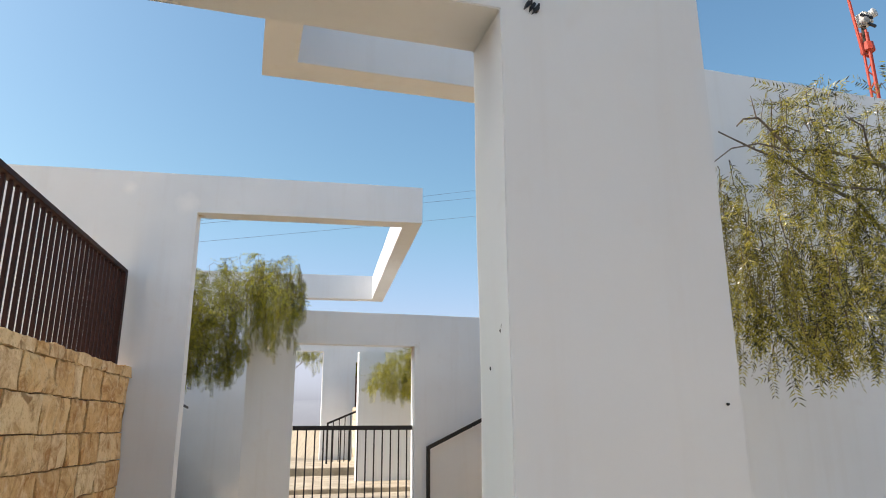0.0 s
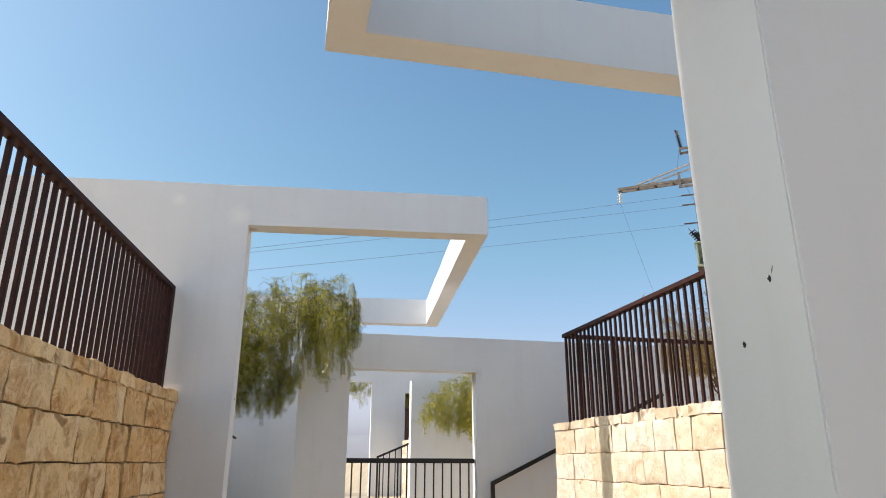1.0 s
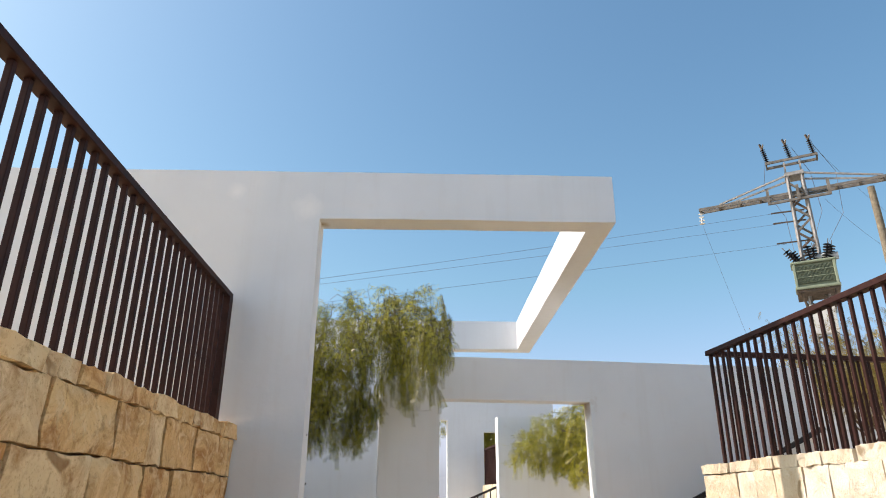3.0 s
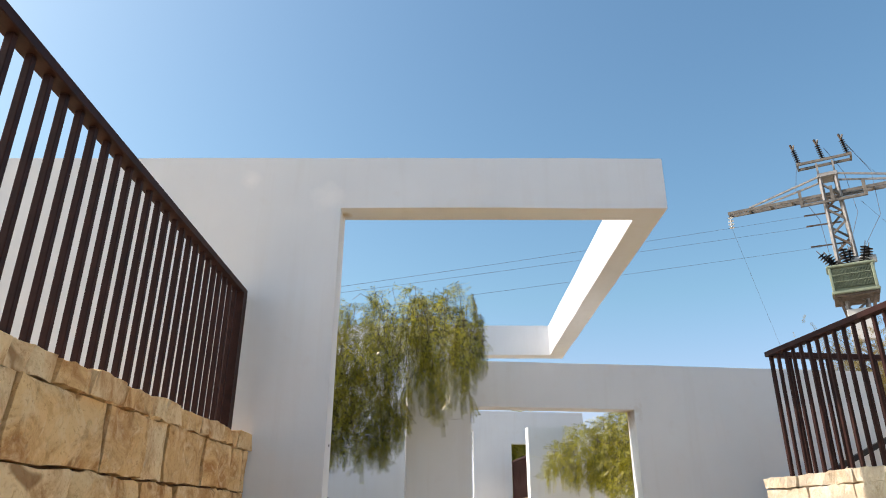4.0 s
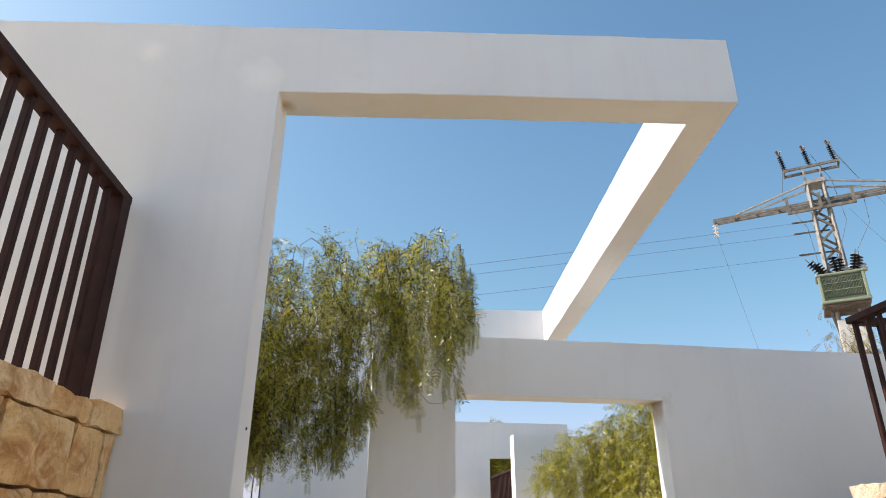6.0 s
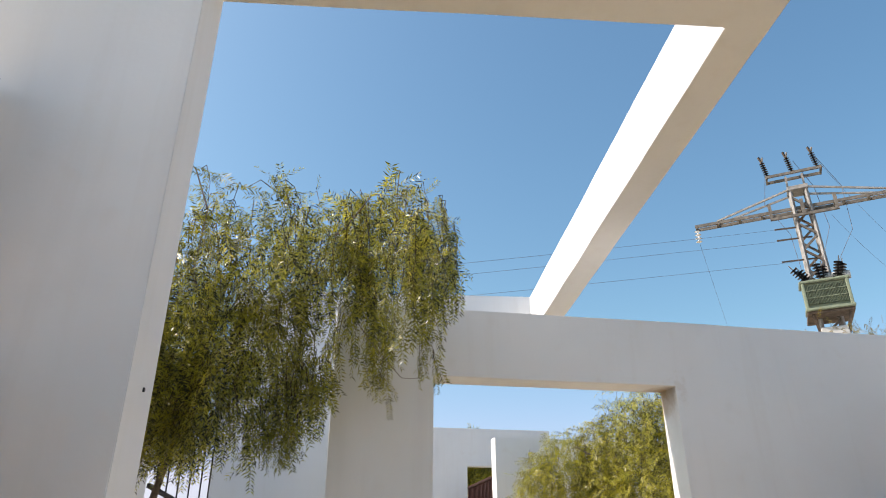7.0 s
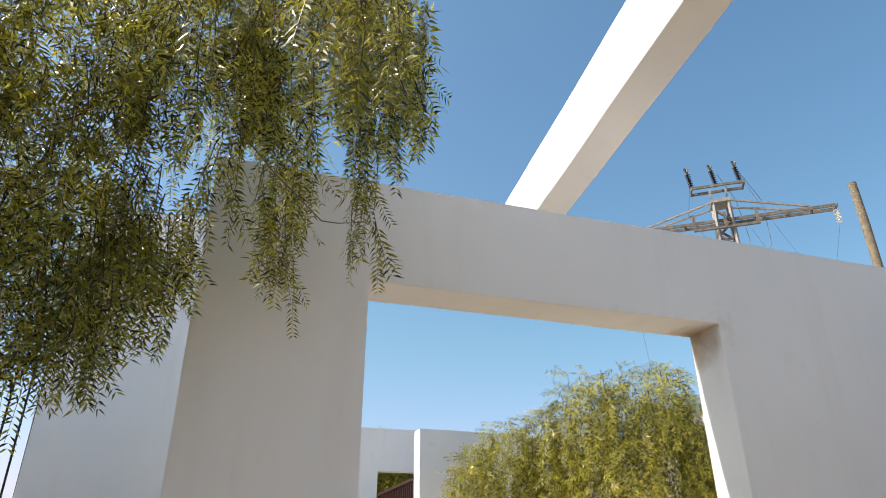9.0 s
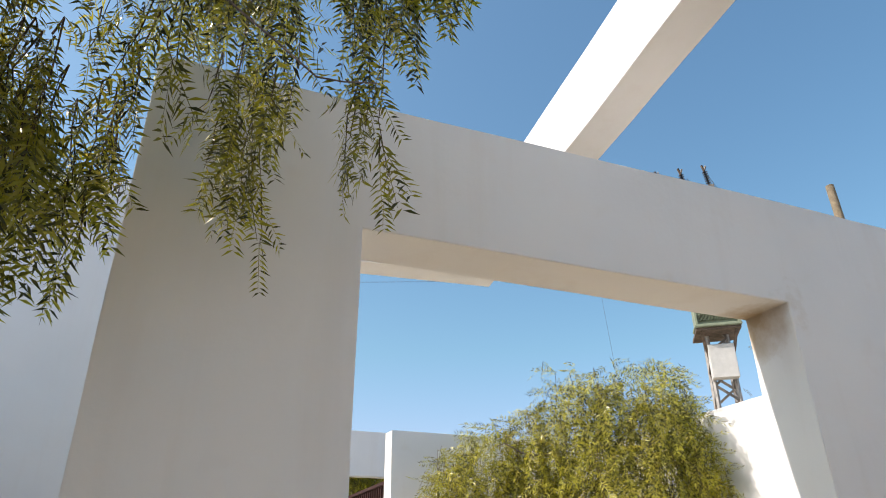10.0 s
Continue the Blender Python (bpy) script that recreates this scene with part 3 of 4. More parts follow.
def gate():
    root = thing("gate", pose(1.10, 9.59, 0), "low black steel gate of thin bars across the doorway", "gate")
    part("top_rail", soft_box(0, 1.665, -0.025, 0.025, 1.462, 1.522, 0.004), BLACK, root)
    part("bottom_rail", soft_box(0, 1.665, -0.02, 0.02, 0.27, 0.31, 0.004), BLACK, root)
    for i in range(14):
        x = 0.07 + i * 0.117
        part("bar", soft_box(x - 0.009, x + 0.009, -0.009, 0.009, 0.31, 1.462, 0.002), BLACK, root)


gate()


def stair_rail(name, points, foot, label, post=True, size=(0.04, 0.05), bars=0):
    root = thing(name, pose(*points[0]), label, "handrail")
    o = Vector(points[0])
    part("rail", bar((0, 0, 0), Vector(points[1]) - o, *size), BLACK, root)
    if post:
        part("post", bar((0, 0, 0.02), (0, 0, foot - o.z), 0.045), BLACK, root)
    for i in range(1, bars + 1):
        p = (Vector(points[1]) - o) * (i / (bars + 1))
        part("baluster", bar(p, (p.x, p.y, foot - o.z + 0.1), 0.022), BLACK, root)
    return root


stair_rail("handrail", [(2.95, 9.38, 1.22), (5.47, 9.38, 2.401)], 0.2, "black steel handrail sloping up the steps by the wall")
stair_rail("handrail", [(2.60, 18.0, 1.6), (3.64, 18.0, 2.03)], 0.55, "black steel handrail of the far steps", bars=6)


# ---- trees ----
def leaf_template(rng, pairs=9):
    """One feathered leaf that hangs along -z, one metre long: a rib and its leaflets, four verts to each."""
    out = [np.array(p) for p in ((-0.007, 0, 0), (0.007, 0, 0), (0.003, 0, -0.97), (-0.003, 0, -0.97))]
    bend = rng.uniform(-0.12, 0.12)
    for i in range(pairs):
        t = 0.1 + 0.9 * i / (pairs - 1)
        size = 0.248 * (1.0 - 0.5 * abs(t - 0.5)) * rng.uniform(0.8, 1.15)
        for s in (-1, 1):
            a = radians(rng.uniform(46, 70))
            d = np.array((s * math.sin(a), rng.uniform(-0.3, 0.3), -math.cos(a)))
            side = np.array((math.cos(a), rng.uniform(-0.5, 0.5), s * math.sin(a))) * 0.0205
            root = np.array((bend * t * t, 0, -t + rng.uniform(-0.025, 0.025)))
            mid = root + d * size * 0.42
            out += [root, mid + side, root + d * size + np.array((0, 0, -0.04)), mid - side + np.array((0, 0.006, 0))]
    return np.array(out)


def leaf_cloud(name, starts, downs, scales, mat, parent, seed):
    rng = random.Random(seed)
    gen = np.random.default_rng(seed)
    shapes = [leaf_template(rng) for _ in range(4)]
    pick = gen.integers(0, 4, len(starts))
    starts, downs, scales = np.array(starts), np.array(downs), np.array(scales)
    z = -downs / np.linalg.norm(downs, axis=1)[:, None]
    x = np.cross(gen.normal(size=z.shape), z)
    x /= np.linalg.norm(x, axis=1)[:, None]
    y = np.cross(z, x)
    blocks = []
    for k, shape in enumerate(shapes):
        m = pick == k
        basis = np.stack([x[m], y[m], z[m]], axis=2) * scales[m][:, None, None]
        blocks.append((np.einsum("nij,kj->nki", basis, shape) + starts[m][:, None, :]).reshape(-1, 3))
    co = np.concatenate(blocks)
    n = len(co) // 4
    me = bpy.data.meshes.new(name)
    me.vertices.add(len(co))
    me.vertices.foreach_set("co", co.ravel())
    me.loops.add(n * 4)
    me.loops.foreach_set("vertex_index", np.arange(n * 4, dtype=np.int32))
    me.polygons.add(n)
    me.polygons.foreach_set("loop_start", np.arange(n, dtype=np.int32) * 4)
    me.update(calc_edges=True)
    me.materials.append(mat)
    ob = new(name, me)
    ob.parent = parent
    return tagged(ob, kind="stuff")


def wander(rng, a, b, n, amount, sag=0.0):
    a, b = Vector(a), Vector(b)
    pts = []
    for i in range(n + 1):
        t = i / n
        p = a.lerp(b, t) + Vector((0, 0, sag * 4 * t * (1 - t)))
        if 0 < i < n:
            p += Vector((rng.uniform(-1, 1), rng.uniform(-1, 1), rng.uniform(-1, 1))) * amount
        pts.append(p)
    return pts


def pepper_tree(name, base, fork, limbs, clumps, label, mat, seed, leaf=0.17, trunk=0.04, step=0.047, boughs=()):
    """base, fork: the trunk's ends; limbs: points where the main limbs end; clumps: x, y, top, bottom, radius and number of hanging shoots."""
    rng = random.Random(seed)
    root = thing(name, pose(*base), label, "tree")
    o = Vector(base)
    pts = wander(rng, (0, 0, -0.1), Vector(fork) - o, 6, 0.035)
    part("trunk", tube(bmesh.new(), pts, [trunk * (1.25 - 0.09 * i) for i in range(7)], 9), BARK, root, smooth=True)
    for k, end in enumerate(limbs):
        pts = wander(rng, Vector(fork) - o, Vector(end) - o, 8, 0.05, 0.12)
        part("limb", tube(bmesh.new(), pts, [trunk * (0.5 - 0.05 * i) for i in range(9)], 6), BARK, root, smooth=True)
    for thick, line in boughs:
        n = len(line)
        part("limb", tube(bmesh.new(), [Vector(p) - o for p in line], [thick * (1 - 0.65 * i / (n - 1)) for i in range(n)], 5), BARK, root, smooth=True)
    starts, downs, scales = [], [], []
    twigs = bmesh.new()
    for x, y, top, low, r, n in clumps:
        for i in range(n):
            a, d = rng.uniform(0, 2 * math.pi), r * math.sqrt(rng.random())
            p = Vector((x + d * math.cos(a), y + d * math.sin(a), top - (top - low) * 0.75 * rng.random() ** 1.3 - 0.25 * (d / r) ** 2 * (top - low) * 0.5)) - o
            long = max(0.12, min(p.z + o.z - low, rng.uniform(0.3, 0.95)) * rng.uniform(0.75, 1.05) - 0.6 * leaf)
            out = Vector((math.cos(a), math.sin(a), 0)) * rng.uniform(0.03, 0.17) * min(1.0, r / 0.2)
            arch = rng.uniform(0.03, 0.12)
            m = max(4, int(long / 0.09))
            line = []
            for j in range(m + 1):
                t = j / m
                line.append(p + out * (1 - (1 - t) ** 2) + Vector((0, 0, arch * math.sin(min(1, t * 2.2) * math.pi) * (1 - t) - long * t ** 1.25)) + Vector((rng.uniform(-1, 1), rng.uniform(-1, 1), 0)) * 0.014)
            if i % 2 == 0 or r < 0.2:
                tube(twigs, line, [0.0021 * (1.4 - t / m) for t in range(m + 1)], 3)
            s = 0.0
            while s < long:
                t = min(0.999, s / long) * m
                q = line[int(t)].lerp(line[int(t) + 1], t - int(t))
                a2 = rng.uniform(0, 2 * math.pi)
                hang = s > 0.2 or r < 0.1
                spread = rng.uniform(0.1, 0.7) if hang else rng.uniform(0.4, 1.0)
                starts.append(q)
                downs.append((math.cos(a2) * spread, math.sin(a2) * spread, -1 if hang else rng.uniform(-1, 0.2)))
                scales.append(leaf * rng.uniform(0.65, 1.15))
                s += step * rng.uniform(0.7, 1.4)
            starts.append(line[-1])
            downs.append((rng.uniform(-0.15, 0.15), rng.uniform(-0.15, 0.15), -1))
            scales.append(leaf * rng.uniform(0.7, 1.0))
    tagged(part("twig", twigs, TWIG, root), kind="stuff")
    leaf_cloud("crown", starts, downs, scales, mat, root, seed)
    return root


pepper_tree("pepper_tree", (-0.62, 9.75, 1.15), (-0.46, 9.6, 2.3), ((0.36, 9.07, 3.37), (-0.25, 8.4, 3.15), (-1.3, 9.0, 3.2), (-0.1, 8.9, 3.5), (-0.6, 8.3, 2.9)),
            ((0.2, 8.9, 3.48, 2.5, 0.13, 12), (0.3, 8.75, 3.3, 2.6, 0.1, 10), (-0.48, 9.5, 2.75, 2, 0.16, 32), (-0.62, 9.6, 2.6, 1.98, 0.14, 22), (0.75, 8.25, 3.4, 2.68, 0.11, 11), (0.57, 8.85, 3.58, 2.9, 0.13, 14), (0.76, 8.95, 3.66, 2.9, 0.12, 8), (0.42, 8.75, 3.55, 2.75, 0.14, 9), (0.8, 8.2, 3.3, 2.44, 0.07, 8), (1, 9.1, 3.2, 2.49, 0.04, 5), (0.94, 8.95, 3.45, 2.75, 0.08, 7), (0.82, 8.6, 3.35, 2.85, 0.1, 8),
             (0.7, 9.3, 3.1, 2.42, 0.05, 8), (0.66, 9.1, 3.35, 2.62, 0.09, 10), (0.6, 8.75, 3.3, 2.72, 0.1, 10), (0.4, 8.6, 3.38, 2.75, 0.14, 7), (0.3, 9.05, 3.6, 2.8, 0.2, 10), (0.46, 9, 3, 2.5, 0.05, 3),
             # clumps at x -1.35, -1.2 and -0.75 (y 10) are unseen, added for shade
             (-0.06, 8.7, 3.56, 2.7, 0.24, 38), (-0.48, 8.6, 3.5, 2.5, 0.26, 40), (-0.42, 8.9, 3.3, 2.3, 0.28, 30), (-0.3, 9.1, 3.5, 2.4, 0.3, 38), (-0.95, 8.9, 3.5, 2.1, 0.4, 68), (-1.35, 9.3, 3.6, 2.2, 0.4, 59), (-1.2, 9.85, 3.6, 2.2, 0.35, 49), (-0.75, 10, 3.6, 2.3, 0.25, 32), (0.02, 8.8, 2.9, 2.45, 0.16, 17),
             (0.5, 8.9, 3.64, 3, 0.12, 8), (0.8, 8.9, 3.76, 2.9, 0.11, 14), (0.5, 9.5, 3.99, 3.2, 0.16, 18), (0.68, 9.4, 3.9, 3.15, 0.12, 10), (0.2, 9.2, 3.78, 3.0, 0.16, 14), (0.97, 8.85, 3.68, 2.98, 0.08, 12), (1.05, 8.8, 3.48, 2.92, 0.05, 8), (0.65, 8.8, 3.5, 2.6, 0.09, 11), (0.88, 8.85, 3.4, 2.85, 0.08, 6), (0.31, 9.15, 2.9, 2.22, 0.07, 10), (0.41, 9.2, 2.9, 2.36, 0.05, 8),
             (-0.2, 9.1, 2.7, 2.03, 0.18, 28), (0.04, 9.1, 2.7, 2.02, 0.14, 24), (0.19, 9.05, 2.7, 2.12, 0.1, 16), (0.29, 9, 2.75, 2.32, 0.05, 8), (-0.25, 9.75, 3.3, 2.1, 0.2, 30), (-0.65, 9.85, 3.2, 2.12, 0.22, 37), (-0.55, 9.1, 2.8, 2.12, 0.2, 32), (-0.75, 9.1, 3, 2.1, 0.22, 44), (-0.2, 9.4, 2.9, 2.2, 0.2, 22), (0.1, 9.35, 3.1, 2.45, 0.14, 10)),
            "pepper tree with drooping feathery green leaves beside the white walls", LEAF, 21, trunk=0.024,
            boughs=((0.006, ((0.36, 9.07, 3.37), (0.44, 8.8, 3.30), (0.50, 8.6, 3.30), (0.57, 8.42, 3.33), (0.64, 8.34, 3.29), (0.72, 8.27, 3.25))),
                    (0.003, ((0.40, 8.9, 3.1), (0.52, 8.75, 2.75), (0.64, 8.65, 2.55), (0.70, 8.61, 2.47), (0.77, 8.57, 2.38), (0.81, 8.56, 2.375), (0.86, 8.55, 2.38))),
                    (0.005, ((0.36, 9.07, 3.37), (0.15, 8.85, 3.45), (-0.05, 8.7, 3.52), (-0.12, 8.68, 3.45))), (0.005, ((0.36, 9.07, 3.37), (0.5, 9.1, 3.45), (0.75, 9.2, 3.42), (0.98, 9.1, 3.48))),
                    (0.005, ((-0.25, 8.4, 3.15), (-0.35, 8.45, 3.4), (-0.45, 8.55, 3.55)))))
pepper_tree("pepper_tree", (4.4, 13.1, 0.3), (4.35, 13.1, 2.3), ((4.1, 13.2, 3.3), (4.8, 12.9, 3.2), (3.5, 13.5, 2.8)),
            ((3.14, 13.8, 2.84, 2.2, 0.19, 34), (3.54, 13.7, 3.08, 2.1, 0.3, 64), (3.85, 13.5, 3.2, 2.0, 0.3, 64), (4.13, 13.3, 3.67, 1.9, 0.32, 80), (4.4, 13.1, 3.57, 1.9, 0.3, 60), (4.6, 12.9, 3.42, 1.95, 0.32, 70), (4.86, 12.8, 3.6, 2.05, 0.28, 80),
             (5.1, 12.8, 3.25, 2.1, 0.14, 36), (5.12, 12.6, 2.92, 2.2, 0.12, 24), (4.2, 13.0, 2.8, 1.85, 0.5, 60)),
            "pepper tree with pale drooping leaves by a white wall", LEAF_C, 22, leaf=0.23, step=0.056)
pepper_tree("pepper_tree", (4.75, 3.1, 0.0), (4.7, 3.0, 2.2), ((2.8, 2.8, 3.05), (3.6, 2.7, 3.2), (4.2, 3.0, 3.2)),
            ((2.74, 2.75, 2.95, 1.95, 0.09, 13), (2.93, 2.75, 2.9, 1.8, 0.14, 22), (3.05, 2.75, 2.55, 1.76, 0.16, 20), (3.28, 2.75, 3.38, 2.7, 0.13, 26), (3.28, 2.75, 2.75, 1.74, 0.15, 20), (3.5, 2.8, 3.1, 1.78, 0.2, 30), (3.75, 2.8, 3.62, 1.78, 0.22, 42), (4.15, 2.9, 3.6, 1.78, 0.34, 40)),
            "pepper tree with feathery hanging leaves beside a white wall", LEAF_O, 23,
            boughs=((0.012, ((3.95, 2.75, 2.93), (3.7, 2.75, 2.98), (3.45, 2.75, 3.0), (3.22, 2.75, 2.97), (3.1, 2.75, 3.08), (3.03, 2.75, 3.14), (2.93, 2.75, 3.12), (2.88, 2.75, 3.07))),
                    (0.005, ((3.02, 2.75, 3.13), (3.01, 2.75, 3.2), (3.0, 2.75, 3.27))), (0.009, ((3.9, 2.75, 2.8), (3.6, 2.75, 2.79), (3.35, 2.75, 2.8), (3.2, 2.75, 2.84))),
                    (0.006, ((3.2, 2.75, 2.97), (3.0, 2.74, 2.98), (2.82, 2.74, 2.93), (2.7, 2.74, 2.84), (2.67, 2.74, 2.72))), (0.004, ((3.3, 2.74, 3.08), (3.2, 2.74, 3.11), (3.08, 2.74, 3.06), (2.96, 2.74, 2.95)))))
pepper_tree("pepper_tree", (1.6, 24.0, 0.0), (1.7, 24.0, 2.9), ((2.2, 23.6, 4.0), (1.2, 24.0, 4.1), (3.0, 24.0, 4.2)),
            ((2.1, 23.7, 4.5, 3.75, 0.6, 40), (1.2, 24.0, 4.4, 3.75, 0.5, 30), (3.1, 24.0, 4.6, 3.5, 0.7, 50)),
            "pepper tree beyond the far wall", LEAF, 24, leaf=0.3, step=0.09)


def shrub(base, wide, high, count, seed, label):
    rng = random.Random(seed)
    root = thing("shrub", pose(*base), label, "shrub")
    starts, downs, scales = [], [], []
    for k in range(9):
        end = Vector((rng.uniform(-0.7, 0.7) * wide, rng.uniform(-0.5, 0.5) * wide, high * rng.uniform(0.6, 0.95)))
        part("stem", tube(bmesh.new(), wander(rng, (0, 0, -0.05), end, 6, 0.06), [0.03 - 0.004 * i for i in range(7)], 5), BARK, root, smooth=True)
    while len(starts) < count:
        p = Vector((rng.uniform(-1, 1), rng.uniform(-1, 1), rng.uniform(-1, 1)))
        if 0.25 < p.length < 0.85 + 0.2 * noise.noise(p * 2.5 + Vector((seed, 0, 0))):
            starts.append(Vector((p.x * wide, p.y * wide * 0.7, high * (0.52 + 0.48 * p.z))))
            downs.append((rng.uniform(-1, 1), rng.uniform(-1, 1), rng.uniform(-1, 0.6)))
            scales.append(rng.uniform(0.28, 0.42))
    leaf_cloud("crown", starts, downs, scales, LEAF, root, seed)


shrub((4.3, 22.6, 0.6), 1.0, 4.1, 4600, 41, "dense olive-green shrub beyond the far wall")
shrub((5.6, 23.0, 0.6), 0.95, 3.9, 4400, 42, "dense olive-green shrub beyond the far wall")


def dry_tree(base, height, spread, seed, label):
    rng = random.Random(seed)
    root = thing("dry_tree", pose(*base), label, "tree")
    part("trunk", tube(bmesh.new(), wander(rng, (0, 0, -0.1), (0.1, 0, height * 0.5), 5, 0.05), [0.09 - 0.008 * i for i in range(6)], 7), BARK, root, smooth=True)
    starts, downs, scales = [], [], []
    for k in range(16):
        a = rng.uniform(0, 2 * math.pi)
        lo = Vector((0.05, 0, height * rng.uniform(0.25, 0.5)))
        end = Vector((math.cos(a) * spread * rng.uniform(0.5, 1), math.sin(a) * spread * rng.uniform(0.5, 1), height * rng.uniform(0.55, 1)))
        pts = wander(rng, lo, end, 7, 0.09, 0.1)
        part("limb", tube(bmesh.new(), pts, [0.02 - 0.0023 * i for i in range(8)], 5), TWIG, root, smooth=True)
        for j in range(80):
            q = pts[rng.randint(3, 7)] + Vector((rng.gauss(0, 0.22), rng.gauss(0, 0.22), rng.gauss(0, 0.15)))
            starts.append(q)
            downs.append((rng.uniform(-1, 1), rng.uniform(-1, 1), -0.8))
            scales.append(rng.uniform(0.12, 0.24))
    while len(starts) < 16 * 80 + 2600:
        x, y, z = rng.uniform(-1, 1), rng.uniform(-1, 1), rng.uniform(0.54, 0.78)
        if math.hypot(x, y) < 1 and noise.noise(Vector((x * 2.4, y * 2.4, z * 9 + seed))) > -0.12:
            starts.append(Vector((x * spread, y * spread, height * (z + 0.05 * noise.noise(Vector((x * 3, seed, 1.0)))))))
            downs.append((rng.uniform(-1, 1), rng.uniform(-1, 1), -0.6))
            scales.append(rng.uniform(0.1, 0.2))
    leaf_cloud("crown", starts, downs, scales, LEAF_D, root, seed)


dry_tree((9.6, 13.8, 1.79), 3.2, 1.5, 31, "half-bare tree with dry brownish leaves on the terrace")
dry_tree((10.9, 14.6, 1.79), 3.4, 1.25, 32, "half-bare tree with dry brownish leaves on the terrace")


# ---- power line ----
def insulator(name, parent, m, length, mat, discs=6, r=0.075):
    bm = bmesh.new()
    pts, radii = [], []
    for i in range(discs):
        z = length * (i + 0.3) / discs
        pts += [Vector((0, 0, z)), Vector((0, 0, z + length * 0.25 / discs)), Vector((0, 0, z + length * 0.45 / discs))]
        radii += [0.035, r, 0.035]
    tube(bm, pts, radii, 9)
    bm.transform(m)
    return part(name, bm, mat, parent, smooth=True)


def pylon():
    root = thing("pylon", pose(17.84, 24.9, 0, 0, 0, -36), "galvanised lattice power pole carrying a transformer and cross arms", "power pole")

    def half(z):
        return 0.36 - 0.011 * (z - 6)
    for sx in (-1, 1):
        for sy in (-1, 1):
            part("leg", bar((sx * half(1), sy * half(1), 1.0), (sx * half(14.4), sy * half(14.4), 14.4), 0.10), GALV, root)
    z, k = 1.4, 0
    while z < 13.8:
        h, g = half(z), half(z + 0.55)
        for n, (ax, ay, bx, by) in enumerate(((-1, -1, 1, -1), (1, -1, 1, 1), (1, 1, -1, 1), (-1, 1, -1, -1))):
            s = 1 if (k + n) % 2 else -1
            a = Vector((ax * h, ay * h, z if s > 0 else z + 0.55))
            b = Vector((bx * g, by * g, z + 0.55 if s > 0 else z))
            part("brace", bar(a, b, 0.075), WORN if k % 3 else RUSTY, root)
        z, k = z + 0.55, k + 1
    for sy in (-0.32, 0.32):
        part("cross_arm", bar((-3.85, sy * 0.55, 13.62), (3.85, sy * 0.55, 13.62), 0.06, 0.12), WORN, root)
        part("stay", bar((-0.15, sy, 14.42), (-3.0, sy * 0.5, 13.70), 0.065), GALV, root)
        part("stay", bar((0.15, sy, 14.42), (3.0, sy * 0.5, 13.70), 0.065), GALV, root)
        part("top_bar", bar((-0.98, sy * 0.8, 15.12), (0.98, sy * 0.8, 15.12), 0.07, 0.10), WORN, root)
        part("upright", bar((sy * 0.9, 0, 14.3), (sy * 0.9, 0, 15.12), 0.07), GALV, root)
    for x in (-3.8, -3.0, -2.2, -1.4, 1.4, 2.2, 3.0, 3.8):
        part("batten", bar((x, -0.21, 13.62), (x, 0.21, 13.62), 0.08, 0.11), WORN, root)
    for x in (-0.95, 0.95):
        part("end_plate", bar((x, -0.3, 15.12), (x, 0.3, 15.12), 0.06, 0.12), WORN, root)
    part("bracket", bar((-1.15, -0.42, 13.22), (1.15, -0.42, 13.22), 0.08, 0.10), WORN, root)
    part("cap_plate", soft_box(-0.36, 0.36, -0.36, 0.36, 14.34, 14.50, 0.01), GALV, root)
    for x in (-1.1, 0, 1.1):
        part("hanger", bar((x, -0.42, 13.18), (x, -0.42, 13.84), 0.11), WORN, root)
        part("spacer", bar((x, -0.42, 13.62), (x, 0.18, 13.62), 0.07), WORN, root)
    for x in (-0.88, 0, 0.88):
        insulator("insulator", root, pose(x, 0, 15.16, 8, -9, 0), 0.74, CERAMIC, 8, 0.11)
        part("arm_tip", bar((x - 0.11, -0.1, 15.88), (x - 0.19, -0.15, 16.14), 0.065), RUSTY, root)
        part("arm_tip", bar((x - 0.1, -0.1, 15.94), (x - 0.06, -0.22, 16.06), 0.055), GALV, root)
    for x in (-3.8, 3.8):
        insulator("glass_insulator", root, pose(x, 0, 12.95), 0.6, GLASSY, 4, 0.12)
    for z in (12.75, 12.3, 11.43):
        part("side_arm", bar((0.1, -0.1, z + 0.1), (-1.1, -0.5, z), 0.05), RUSTY, root)
    for k, pts in enumerate((((-0.9, 0, 15.7), (-1.2, 0.2, 14.2), (-0.6, -0.2, 12.6), (-0.55, -0.6, 11.0)), ((0.1, 0, 15.75), (0.6, 0.2, 14.6), (0.7, -0.3, 12.6), (0.1, -0.7, 11.0)), ((0.9, 0, 15.7), (1.5, 0.2, 14.4), (1.4, -0.2, 12.4), (0.6, -0.7, 11.0)))):
        part("jumper_wire", tube(bmesh.new(), [Vector(p) for p in pts], [0.01] * 4, 5), WIRE, root)
    # transformer
    box = part("transformer", soft_box(-0.7, 0.7, -1.0, -0.36, 9.3, 10.3, 0.02), GREEN, root, "green transformer tank with cooling fins")
    for i in range(29):
        x = -0.63 + i * 0.045
        part("fin", soft_box(x - 0.009, x + 0.009, -1.09, -0.99, 9.5, 10.2, 0.003), FIN_GREEN, box)
    for z in (9.72, 9.98):
        part("band", soft_box(-0.68, 0.68, -1.100, -1.0, z, z + 0.022, 0.005), GREEN, box)
    for x in (-0.68, 0.68):
        part("edge", soft_box(x - 0.05, x + 0.05, -1.11, -0.99, 9.36, 10.28, 0.02), GREEN, box)
